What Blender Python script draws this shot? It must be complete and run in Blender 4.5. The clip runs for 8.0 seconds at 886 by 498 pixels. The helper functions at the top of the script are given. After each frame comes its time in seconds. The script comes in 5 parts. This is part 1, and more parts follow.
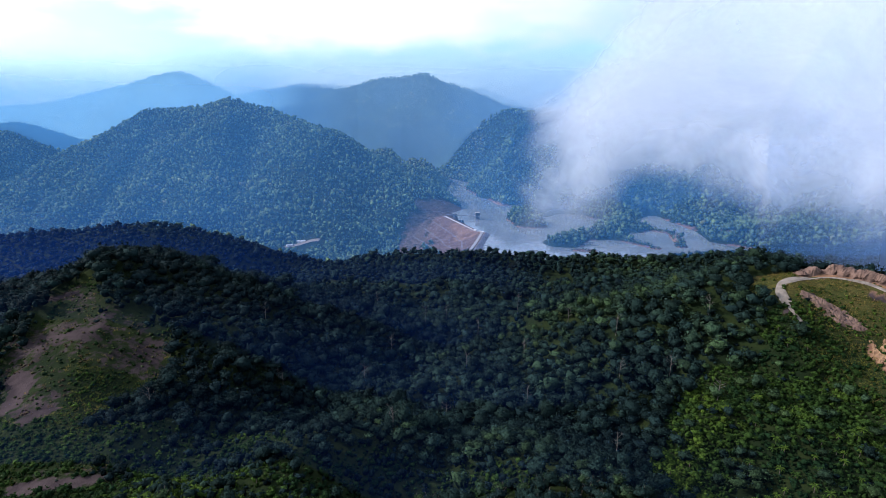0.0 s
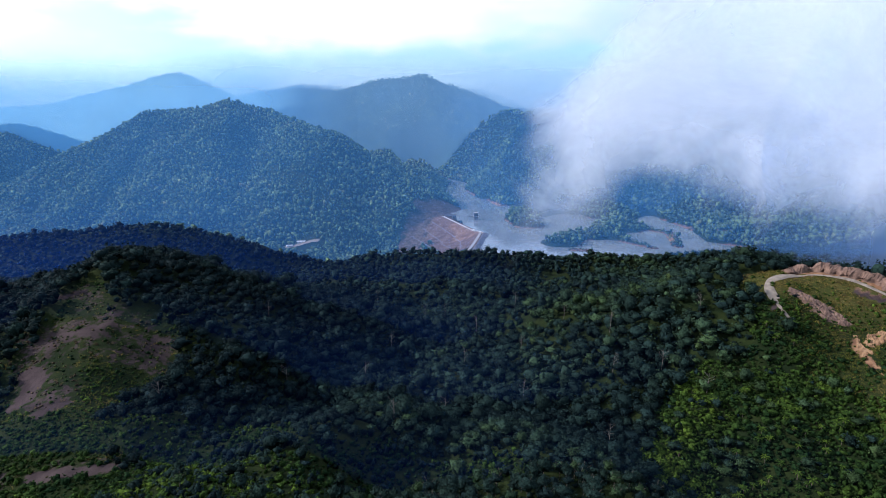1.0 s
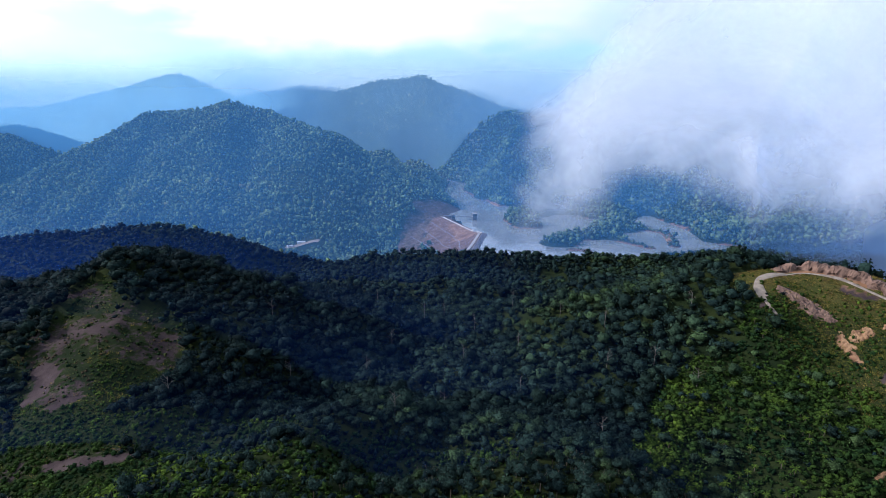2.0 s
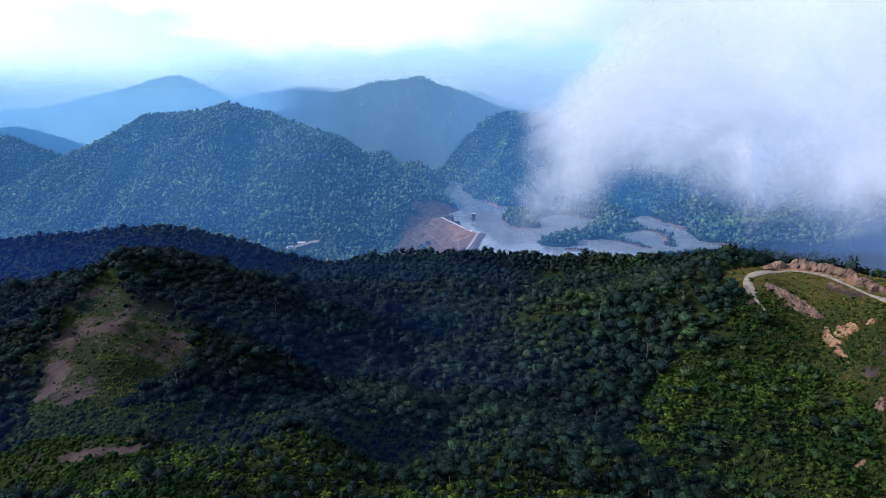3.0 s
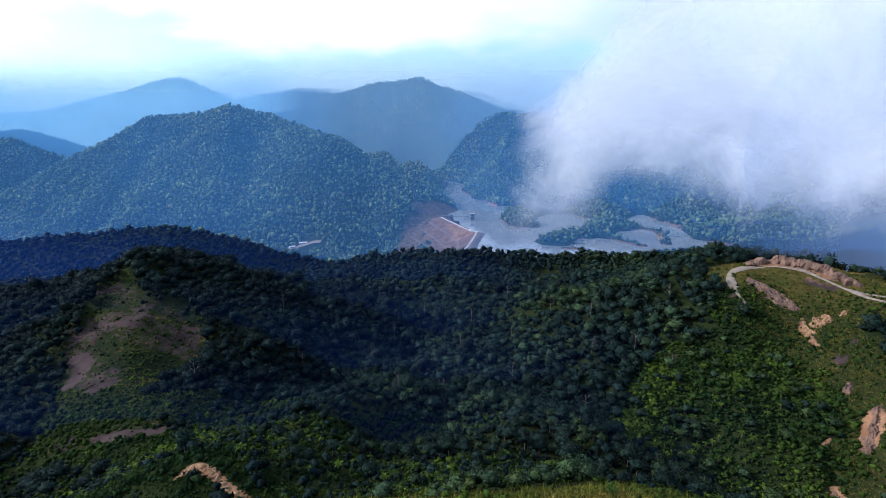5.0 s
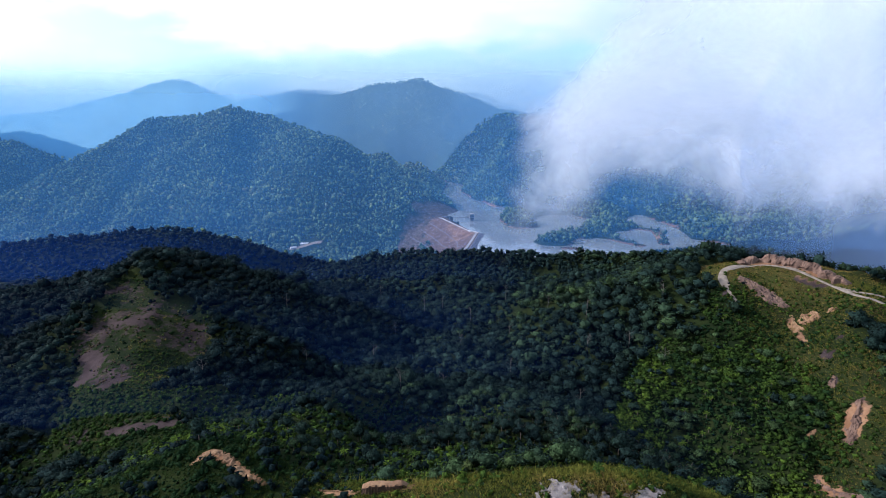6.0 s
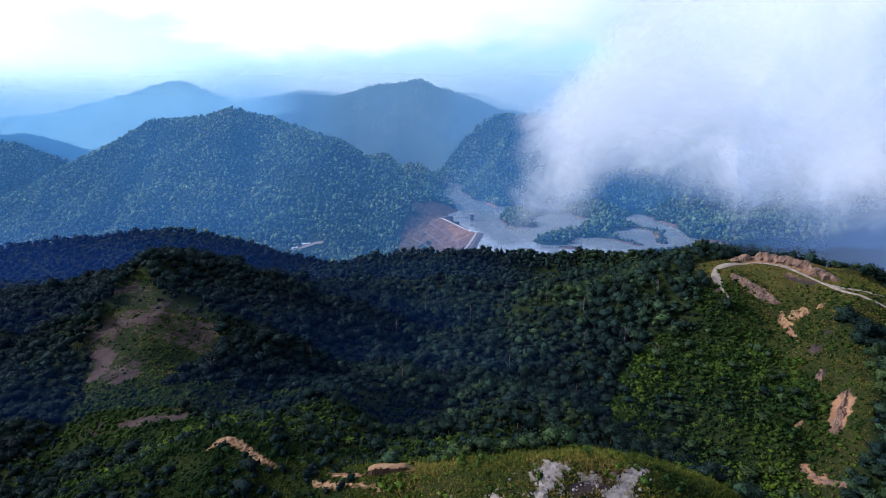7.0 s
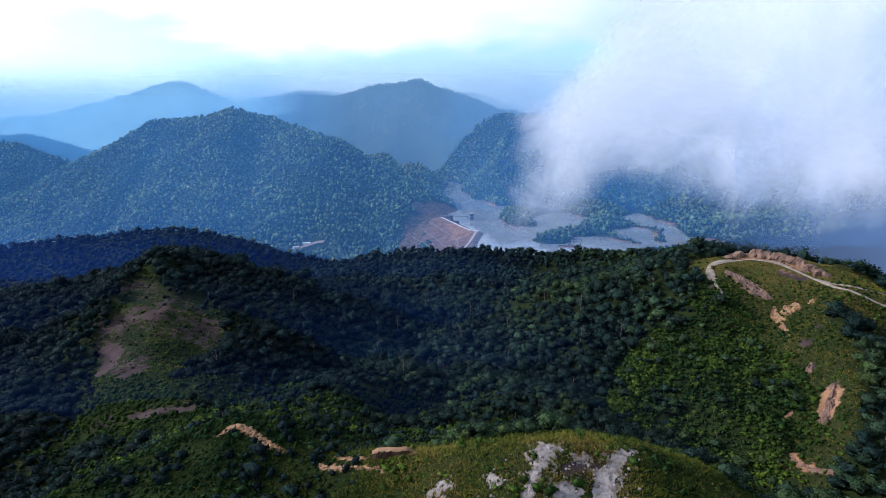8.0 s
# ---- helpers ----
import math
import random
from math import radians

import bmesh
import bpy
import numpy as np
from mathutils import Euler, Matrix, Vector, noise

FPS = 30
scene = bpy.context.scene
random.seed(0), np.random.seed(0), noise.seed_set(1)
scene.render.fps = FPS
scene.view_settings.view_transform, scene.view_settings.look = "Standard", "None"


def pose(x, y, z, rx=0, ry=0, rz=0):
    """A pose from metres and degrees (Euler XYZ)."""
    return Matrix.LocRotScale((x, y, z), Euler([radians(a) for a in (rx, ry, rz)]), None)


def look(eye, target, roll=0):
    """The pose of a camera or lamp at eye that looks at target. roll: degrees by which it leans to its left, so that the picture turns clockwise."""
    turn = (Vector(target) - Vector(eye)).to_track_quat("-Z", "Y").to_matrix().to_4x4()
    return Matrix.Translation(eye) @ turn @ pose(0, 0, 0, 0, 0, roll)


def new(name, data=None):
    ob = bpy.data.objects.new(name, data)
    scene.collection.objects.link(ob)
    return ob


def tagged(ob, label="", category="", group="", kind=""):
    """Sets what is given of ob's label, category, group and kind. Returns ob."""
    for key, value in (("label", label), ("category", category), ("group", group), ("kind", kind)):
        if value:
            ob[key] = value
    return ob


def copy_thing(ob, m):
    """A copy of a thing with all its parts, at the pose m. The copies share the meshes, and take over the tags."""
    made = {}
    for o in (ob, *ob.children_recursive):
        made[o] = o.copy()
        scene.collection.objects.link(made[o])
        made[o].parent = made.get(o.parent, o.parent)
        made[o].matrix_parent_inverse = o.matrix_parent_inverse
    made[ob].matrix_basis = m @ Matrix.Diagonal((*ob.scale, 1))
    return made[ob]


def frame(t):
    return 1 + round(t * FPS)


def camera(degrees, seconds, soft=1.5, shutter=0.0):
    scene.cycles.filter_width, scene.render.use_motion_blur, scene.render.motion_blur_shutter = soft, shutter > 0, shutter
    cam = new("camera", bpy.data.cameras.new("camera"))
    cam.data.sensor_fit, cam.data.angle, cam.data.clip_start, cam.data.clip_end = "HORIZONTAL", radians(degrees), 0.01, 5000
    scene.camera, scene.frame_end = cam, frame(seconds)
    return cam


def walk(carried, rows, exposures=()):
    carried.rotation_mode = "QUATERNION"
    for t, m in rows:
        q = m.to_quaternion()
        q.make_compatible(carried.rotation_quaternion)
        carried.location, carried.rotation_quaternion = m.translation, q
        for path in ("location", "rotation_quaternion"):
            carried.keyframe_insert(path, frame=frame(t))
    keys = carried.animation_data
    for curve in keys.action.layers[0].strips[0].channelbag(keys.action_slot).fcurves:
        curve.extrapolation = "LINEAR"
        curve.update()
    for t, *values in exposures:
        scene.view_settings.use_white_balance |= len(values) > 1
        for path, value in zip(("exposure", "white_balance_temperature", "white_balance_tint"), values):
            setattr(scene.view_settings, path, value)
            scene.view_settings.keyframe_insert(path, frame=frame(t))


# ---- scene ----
cam = camera(80.5, 8.0, soft=0.75)
EXPOSURE, KELVIN, TINT = 1.28, 5900, 25
PATH = [
    (0, (0.006, 0.012, 269.994), (0.039, 1.949, 269.495), 0.7),
    (0.5, (0.032, -5.221, 270.541), (0.067, -3.284, 270.042), 0.7),
    (1, (-0.004, -10.483, 271.648), (0.033, -8.546, 271.151), 0.6),
    (1.5, (-0.056, -15.818, 272.701), (-0.017, -13.881, 272.205), 0.6),
    (3, (-0.083, -32.111, 275.883), (-0.039, -30.174, 275.389), 0.4),
    (3.5, (-0.1, -37.601, 276.918), (-0.055, -35.664, 276.424), 0.3),
    (4, (-0.11, -43.17, 277.983), (-0.064, -41.232, 277.49), 0.3),
    (4.5, (-0.158, -48.737, 279.026), (-0.112, -46.8, 278.533), 0.2),
    (5.8, (-0.16, -63.165, 281.889), (-0.117, -61.228, 281.393), 0.1),
    (6, (-0.149, -65.401, 282.308), (-0.104, -63.463, 281.816), -0.0),
    (6.5, (-0.179, -70.99, 283.317), (-0.135, -69.052, 282.825), -0.1),
    (7, (-0.178, -76.505, 284.441), (-0.135, -74.567, 283.949), -0.2),
    (7.5, (-0.209, -81.601, 285.1), (-0.166, -79.663, 284.608), -0.2),
    (8, (-0.334, -85.569, 284.781), (-0.291, -83.631, 284.288), -0.3),
]
walk(cam, [(t, look(eye, target, roll)) for t, eye, target, roll in PATH], exposures=[(0, EXPOSURE, KELVIN, TINT), (8, EXPOSURE, KELVIN, TINT)])

# ---- daylight: hazy tropical sky with broken bright cloud ----
SUN_HEIGHT, SUN_SIDE = 29, -83          # degrees above the horizon; degrees from straight ahead, to the left
sun_dir = Vector((math.sin(radians(SUN_SIDE)) * math.cos(radians(SUN_HEIGHT)),
                  math.cos(radians(SUN_SIDE)) * math.cos(radians(SUN_HEIGHT)), math.sin(radians(SUN_HEIGHT))))
sun = new("sun", bpy.data.lights.new("sun", "SUN"))
sun.data.energy, sun.data.angle, sun.data.color = 3.8, radians(2.0), (1.0, 0.91, 0.76)
sun.matrix_world = look((0, 0, 0), -sun_dir)

world = bpy.data.worlds.new("sky")
scene.world = world
world.use_nodes = True
wt = world.node_tree
wt.nodes.clear()


def wire(tree, kind, inputs=None, **props):
    """A node with its properties and inputs; an input may be a value or another node's output."""
    n = tree.nodes.new(kind)
    if "operation" in props:
        n.operation, n.use_clamp = props["operation"], props.get("clamp", False)
    if "interpolation_type" in props:
        n.interpolation_type = props["interpolation_type"]
    if "attribute_name" in props:
        n.attribute_name = props["attribute_name"]
    for k, v in (inputs or {}).items():
        if isinstance(v, bpy.types.NodeSocket):
            tree.links.new(v, n.inputs[k])
        else:
            n.inputs[k].default_value = v
    return n


def maths(tree, op, a, b=0.5, c=0.5, clamp=False):
    return wire(tree, "ShaderNodeMath", {0: a, 1: b, 2: c}, operation=op, clamp=clamp).outputs[0]


def ease(tree, value, lo, hi, out_lo=0.0, out_hi=1.0):
    return wire(tree, "ShaderNodeMapRange", {0: value, 1: lo, 2: hi, 3: out_lo, 4: out_hi}, interpolation_type="SMOOTHSTEP").outputs[0]


def blend(tree, factor, a, b, kind="MIX"):
    n = tree.nodes.new("ShaderNodeMix")
    n.data_type, n.blend_type = "RGBA", kind
    for slot, v in ((0, factor), (6, a), (7, b)):
        if isinstance(v, bpy.types.NodeSocket):
            tree.links.new(v, n.inputs[slot])
        else:
            n.inputs[slot].default_value = v if slot == 0 else (*v, 1)
    return n.outputs[2]


def noise_node(tree, vector, scale, detail=4.0, rough=0.55, distortion=0.0):
    return wire(tree, "ShaderNodeTexNoise", {"Vector": vector, "Scale": scale, "Detail": detail, "Roughness": rough, "Distortion": distortion}).outputs[0]


direction = wire(wt, "ShaderNodeTexCoord").outputs["Generated"]
sky = wire(wt, "ShaderNodeTexSky")
sky.sky_type, sky.sun_disc, sky.sun_elevation, sky.sun_rotation = "NISHITA", False, radians(SUN_HEIGHT), radians(SUN_SIDE)
sky.dust_density, sky.air_density, sky.ozone_density = 1.5, 1.2, 3.0
clear = blend(wt, 1.0, sky.outputs[0], (0.84, 1.0, 1.08), "MULTIPLY")
up = wire(wt, "ShaderNodeSeparateXYZ", {0: direction}).outputs[2]
flat = wire(wt, "ShaderNodeMapping", {0: direction, "Scale": (1, 1, 2.6)}).outputs[0]
puffs = noise_node(wt, flat, 5.5, 8.0, 0.6, 0.3)
aside = maths(wt, "ABSOLUTE", maths(wt, "ADD", wire(wt, "ShaderNodeSeparateXYZ", {0: direction}).outputs[0], 0.02))
mass = maths(wt, "MULTIPLY", ease(wt, up, 0.055, 0.14), ease(wt, aside, 0.5, 0.2, 0.0, 0.2))
level = maths(wt, "ADD", maths(wt, "ADD", puffs, mass), ease(wt, up, 0.08, 0.2, -0.18, 0.2))
cover = ease(wt, level, 0.37, 0.74)
shade = ease(wt, noise_node(wt, flat, 7.0, 5.0, 0.6), 0.3, 0.7)
cloud_tone = blend(wt, shade, (0.82, 0.93, 0.98), (1.0, 1.0, 0.99))
# cloud is brightest round the sun and dull away from it
toward = wire(wt, "ShaderNodeVectorMath", {0: direction, 1: tuple(sun_dir)})
toward.operation = "DOT_PRODUCT"
glow = ease(wt, toward.outputs["Value"], -0.75, 0.45, 0.1, 0.74)
cool = blend(wt, ease(wt, toward.outputs["Value"], -0.35, 0.5), (0.76, 0.93, 1.10), (1.0, 1.0, 1.0))
cloud_tone = blend(wt, 1.0, cloud_tone, cool, "MULTIPLY")
bg_clear = wire(wt, "ShaderNodeBackground", {0: clear, 1: 0.12}).outputs[0]
bg_cloud = wire(wt, "ShaderNodeBackground", {0: cloud_tone, 1: glow}).outputs[0]
sky_mix = wire(wt, "ShaderNodeMixShader", {0: cover, 1: bg_clear, 2: bg_cloud})
wire(wt, "ShaderNodeOutputWorld", {0: sky_mix.outputs[0]})


# ---- materials ----
def material(name):
    m = bpy.data.materials.new(name)
    m.use_nodes = True
    m.node_tree.nodes.clear()
    return m, m.node_tree


def finish(t, shader):
    wire(t, "ShaderNodeOutputMaterial", {0: shader})


def surface(name, dark, light, scale, rough=0.85, bump=0.3, bump_scale=None, detail_dark=None, metal=0.0, gloss=0.3, island=0.0):
    """A weathered surface: two scales of colour variation and fine relief, in metres."""
    m, t = material(name)
    at = wire(t, "ShaderNodeNewGeometry")
    pos = at.outputs["Position"]
    broad = ease(t, noise_node(t, pos, scale, 6.0, 0.6), 0.32, 0.68)
    col = blend(t, broad, dark, light)
    fine = noise_node(t, pos, scale * 7, 6.0, 0.7)
    col = blend(t, ease(t, fine, 0.42, 0.72, 0.0, 0.55), col, detail_dark or tuple(c * 0.45 for c in dark))
    if island:
        col = blend(t, island, col, wire(t, "ShaderNodeCombineColor", {i: maths(t, "MULTIPLY_ADD", at.outputs["Random Per Island"], 0.5, 0.2) for i in range(3)}).outputs[0], "SOFT_LIGHT")
    relief = wire(t, "ShaderNodeBump", {"Strength": bump, "Distance": 0.4, "Height": noise_node(t, pos, bump_scale or scale * 5, 8.0, 0.7)}).outputs[0]
    bsdf = wire(t, "ShaderNodeBsdfPrincipled", {"Base Color": col, "Roughness": rough, "Metallic": metal, "Normal": relief, "Specular IOR Level": gloss})
    finish(t, bsdf.outputs[0])
    return m


def foliage(name, tones, rough=0.8, through_light=0.2, mottled=0.8, leafage=1.0, ruffle=0.9):
    """Leaves: each plant takes its tone from its own 'tint', each leaf varies a little; ruffled by leafage to the metre."""
    m, t = material(name)
    at = wire(t, "ShaderNodeNewGeometry")
    tint = wire(t, "ShaderNodeAttribute", attribute_name="tint").outputs["Fac"]
    ramp = t.nodes.new("ShaderNodeValToRGB")
    t.links.new(tint, ramp.inputs[0])
    while len(ramp.color_ramp.elements) < len(tones):
        ramp.color_ramp.elements.new(0.5)
    for e, (p, c) in zip(ramp.color_ramp.elements, tones):
        e.position, e.color = p, (*c, 1)
    leafy = maths(t, "MULTIPLY_ADD", at.outputs["Random Per Island"], 1.1, 0.45)
    grey = wire(t, "ShaderNodeCombineColor", {0: leafy, 1: leafy, 2: leafy}).outputs[0]
    col = blend(t, mottled, ramp.outputs[0], blend(t, 1.0, ramp.outputs[0], grey, "MULTIPLY"))
    patch = ease(t, noise_node(t, at.outputs["Position"], 1.4 * leafage, 3.0, 0.7), 0.3, 0.7, 0.5, 1.35)
    col = blend(t, 1.0, col, wire(t, "ShaderNodeCombineColor", {0: patch, 1: patch, 2: patch}).outputs[0], "MULTIPLY")
    leaf = wire(t, "ShaderNodeBsdfPrincipled", {"Base Color": col, "Roughness": rough, "Specular IOR Level": 0.015})
    bulge = wire(t, "ShaderNodeVectorTransform", {0: wire(t, "ShaderNodeAttribute", attribute_name="bulge").outputs["Vector"]})
    bulge.vector_type, bulge.convert_from, bulge.convert_to = "NORMAL", "OBJECT", "WORLD"
    own = wire(t, "ShaderNodeVectorMath", {0: at.outputs["Normal"], 1: (0.35, 0.35, 0.35), 2: bulge.outputs[0]})
    own.operation = "MULTIPLY_ADD"
    sprays = wire(t, "ShaderNodeTexNoise", {"Vector": at.outputs["Position"], "Scale": leafage, "Detail": 3.0, "Roughness": 0.75})
    ruffled = wire(t, "ShaderNodeVectorMath", {0: sprays.outputs["Color"], 1: (0.5, 0.5, 0.5)})
    ruffled.operation = "SUBTRACT"
    turned = wire(t, "ShaderNodeVectorMath", {0: ruffled.outputs[0], 1: (6 * ruffle,) * 3, 2: own.outputs[0]})
    turned.operation = "MULTIPLY_ADD"
    facing = wire(t, "ShaderNodeVectorMath", {0: turned.outputs[0]})
    facing.operation = "NORMALIZE"
    t.links.new(facing.outputs[0], leaf.inputs["Normal"])
    thin = wire(t, "ShaderNodeBsdfTranslucent", {"Color": col})
    finish(t, wire(t, "ShaderNodeMixShader", {0: through_light, 1: leaf.outputs[0], 2: thin.outputs[0]}).outputs[0])
    return m


# near leaf colours carry the valley's dim bluish shade
FOREST_SHADE_TONES = [(0.0, (0.005, 0.0120, 0.0135)), (0.35, (0.0098, 0.0220, 0.0185)), (0.62, (0.025, 0.048, 0.0195)), (0.85, (0.044, 0.060, 0.020)), (1.0, (0.050, 0.040, 0.024))]
SHRUB_TONES = [(0.0, (0.007, 0.020, 0.008)), (0.45, (0.022, 0.046, 0.009)), (0.8, (0.050, 0.088, 0.012)), (1.0, (0.050, 0.052, 0.018))]
GRASS_TONES = [(0.0, (0.015, 0.031, 0.007)), (0.5, (0.095, 0.106, 0.018)), (0.8, (0.165, 0.13, 0.036)), (1.0, (0.062, 0.042, 0.027))]
# same kind of leaves, coloured lighter to stand for sunlit hills
HILL_SUNLIT_TONES = [(0.0, (0.018, 0.036, 0.026)), (0.4, (0.044, 0.080, 0.044)), (0.75, (0.085, 0.132, 0.060)), (1.0, (0.13, 0.140, 0.075))]
leaf_mat = foliage("forest_leaves", FOREST_SHADE_TONES, mottled=0.8, leafage=1.1, ruffle=0.9)
hill_leaf_mat = foliage("hill_forest_leaves", HILL_SUNLIT_TONES, mottled=0.7, leafage=0.13, ruffle=0.8)
ridge_leaf_mat = foliage("far_forest_leaves", HILL_SUNLIT_TONES, mottled=0.6, leafage=0.09, ruffle=0.9)
shrub_mat = foliage("shrub_leaves", SHRUB_TONES, through_light=0.3, mottled=0.5)
grass_mat = foliage("tall_grass", GRASS_TONES, rough=0.75, mottled=0.3)
bark_mat = surface("bark", (0.035, 0.03, 0.025), (0.08, 0.07, 0.06), 1.5)
pale_bark_mat = surface("bleached_wood", (0.05, 0.047, 0.043), (0.10, 0.095, 0.088), 1.2)


def ground_material():
    m, t = material("hill_ground")
    at = wire(t, "ShaderNodeNewGeometry")
    pos = at.outputs["Position"]
    bare = wire(t, "ShaderNodeAttribute", attribute_name="bare").outputs["Fac"]
    rock = wire(t, "ShaderNodeAttribute", attribute_name="rock").outputs["Fac"]
    ochre = wire(t, "ShaderNodeAttribute", attribute_name="ochre").outputs["Fac"]
    broad = ease(t, noise_node(t, pos, 0.06, 5.0, 0.6), 0.35, 0.65)
    fine = noise_node(t, pos, 0.8, 7.0, 0.7)
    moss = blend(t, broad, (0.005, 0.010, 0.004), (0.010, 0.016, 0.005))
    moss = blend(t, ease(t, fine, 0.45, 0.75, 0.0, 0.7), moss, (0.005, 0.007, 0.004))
    turf_at = wire(t, "ShaderNodeAttribute", attribute_name="turf").outputs["Fac"]
    turf = blend(t, broad, (0.018, 0.025, 0.007), (0.038, 0.036, 0.012))
    turf = blend(t, ease(t, fine, 0.45, 0.75, 0.0, 0.6), turf, (0.010, 0.014, 0.005))
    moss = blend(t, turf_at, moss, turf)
    earth = blend(t, broad, (0.017, 0.0135, 0.015), (0.034, 0.027, 0.028))
    earth = blend(t, ease(t, fine, 0.5, 0.8), earth, (0.018, 0.015, 0.013))
    clay = blend(t, broad, (0.10, 0.056, 0.032), (0.17, 0.105, 0.064))
    clay = blend(t, ease(t, fine, 0.5, 0.8), clay, (0.08, 0.042, 0.024))
    stone = blend(t, ease(t, noise_node(t, pos, 0.35, 8.0, 0.7), 0.35, 0.7), (0.10, 0.094, 0.092), (0.20, 0.192, 0.188))
    gate = ease(t, bare, 0.0, 0.3)
    ragged = maths(t, "MULTIPLY_ADD", maths(t, "MULTIPLY_ADD", noise_node(t, pos, 0.2, 8.0, 0.75), 3.0, -1.5), gate, bare)
    col = blend(t, ease(t, ragged, 0.38, 0.62), moss, blend(t, ochre, earth, clay))
    ragged_rock = maths(t, "MULTIPLY_ADD", maths(t, "MULTIPLY_ADD", noise_node(t, pos, 0.5, 7.0, 0.75), 3.2, -1.7), ease(t, rock, 0.0, 0.2), rock)
    col = blend(t, ease(t, ragged_rock, 0.45, 0.6), col, stone)
    relief = wire(t, "ShaderNodeBump", {"Strength": 0.6, "Distance": 1.2, "Height": noise_node(t, pos, 0.45, 9.0, 0.7)}).outputs[0]
    bsdf = wire(t, "ShaderNodeBsdfPrincipled", {"Base Color": col, "Roughness": 1.0, "Normal": relief, "Specular IOR Level": 0.02})
    finish(t, bsdf.outputs[0])
    return m


ground_mat = ground_material()


def water_material():
    m, t = material("lake_water")
    pos = wire(t, "ShaderNodeNewGeometry").outputs["Position"]
    ripple = wire(t, "ShaderNodeBump", {"Strength": 0.06, "Distance": 0.4, "Height": noise_node(t, pos, 0.25, 5.0, 0.6)}).outputs[0]
    col = blend(t, ease(t, noise_node(t, pos, 0.01, 3.0), 0.35, 0.65), (0.09, 0.108, 0.12), (0.13, 0.148, 0.16))
    bsdf = wire(t, "ShaderNodeBsdfPrincipled", {"Base Color": col, "Roughness": 0.03, "IOR": 1.5, "Normal": ripple})
    finish(t, bsdf.outputs[0])
    return m


water_mat = water_material()


# ---- the lie of the land ----
def wave(x, y, size, seed):
    """Smooth value noise in -1..1 over the plan, size metres to a wave."""
    u, v = x / size + seed * 17.3, y / size + seed * 5.7
    iu, iv = np.floor(u), np.floor(v)
    fu, fv = u - iu, v - iv
    fu, fv = fu * fu * (3 - 2 * fu), fv * fv * (3 - 2 * fv)

    def at(a, b):
        h = np.sin(a * 127.1 + b * 311.7 + seed * 74.7) * 43758.5453
        return (h - np.floor(h)) * 2 - 1
    return (at(iu, iv) * (1 - fu) + at(iu + 1, iv) * fu) * (1 - fv) + (at(iu, iv + 1) * (1 - fu) + at(iu + 1, iv + 1) * fu) * fv


def rolling(x, y, size, seed, octaves=4, gain=0.5):
    total, amp = 0 * x, 1.0
    for i in range(octaves):
        total, amp, size = total + amp * wave(x, y, size, seed + i), amp * gain, size / 2.03
    return total


def along(x, y, line):
    """Distance from a line of (x, y, value), and the value at its nearest place."""
    if len(line) == 1:
        line = line * 2
    dists, vals = [], []
    for (ax, ay, av), (bx, by, bv) in zip(line, line[1:]):
        dx, dy = bx - ax, by - ay
        k = np.clip(((x - ax) * dx + (y - ay) * dy) / max(dx * dx + dy * dy, 1e-6), 0, 1)
        dists.append(np.hypot(x - ax - k * dx, y - ay - k * dy))
        vals.append(av + k * (bv - av))
    best = np.min(dists, axis=0)
    weights = [np.exp((best - d) / (0.08 * best + 1.0)) for d in dists]
    return best, sum(w * v for w, v in zip(weights, vals)) / sum(weights)


def step(v, lo, hi):
    k = np.clip((v - lo) / (hi - lo), 0, 1)
    return k * k * (3 - 2 * k)


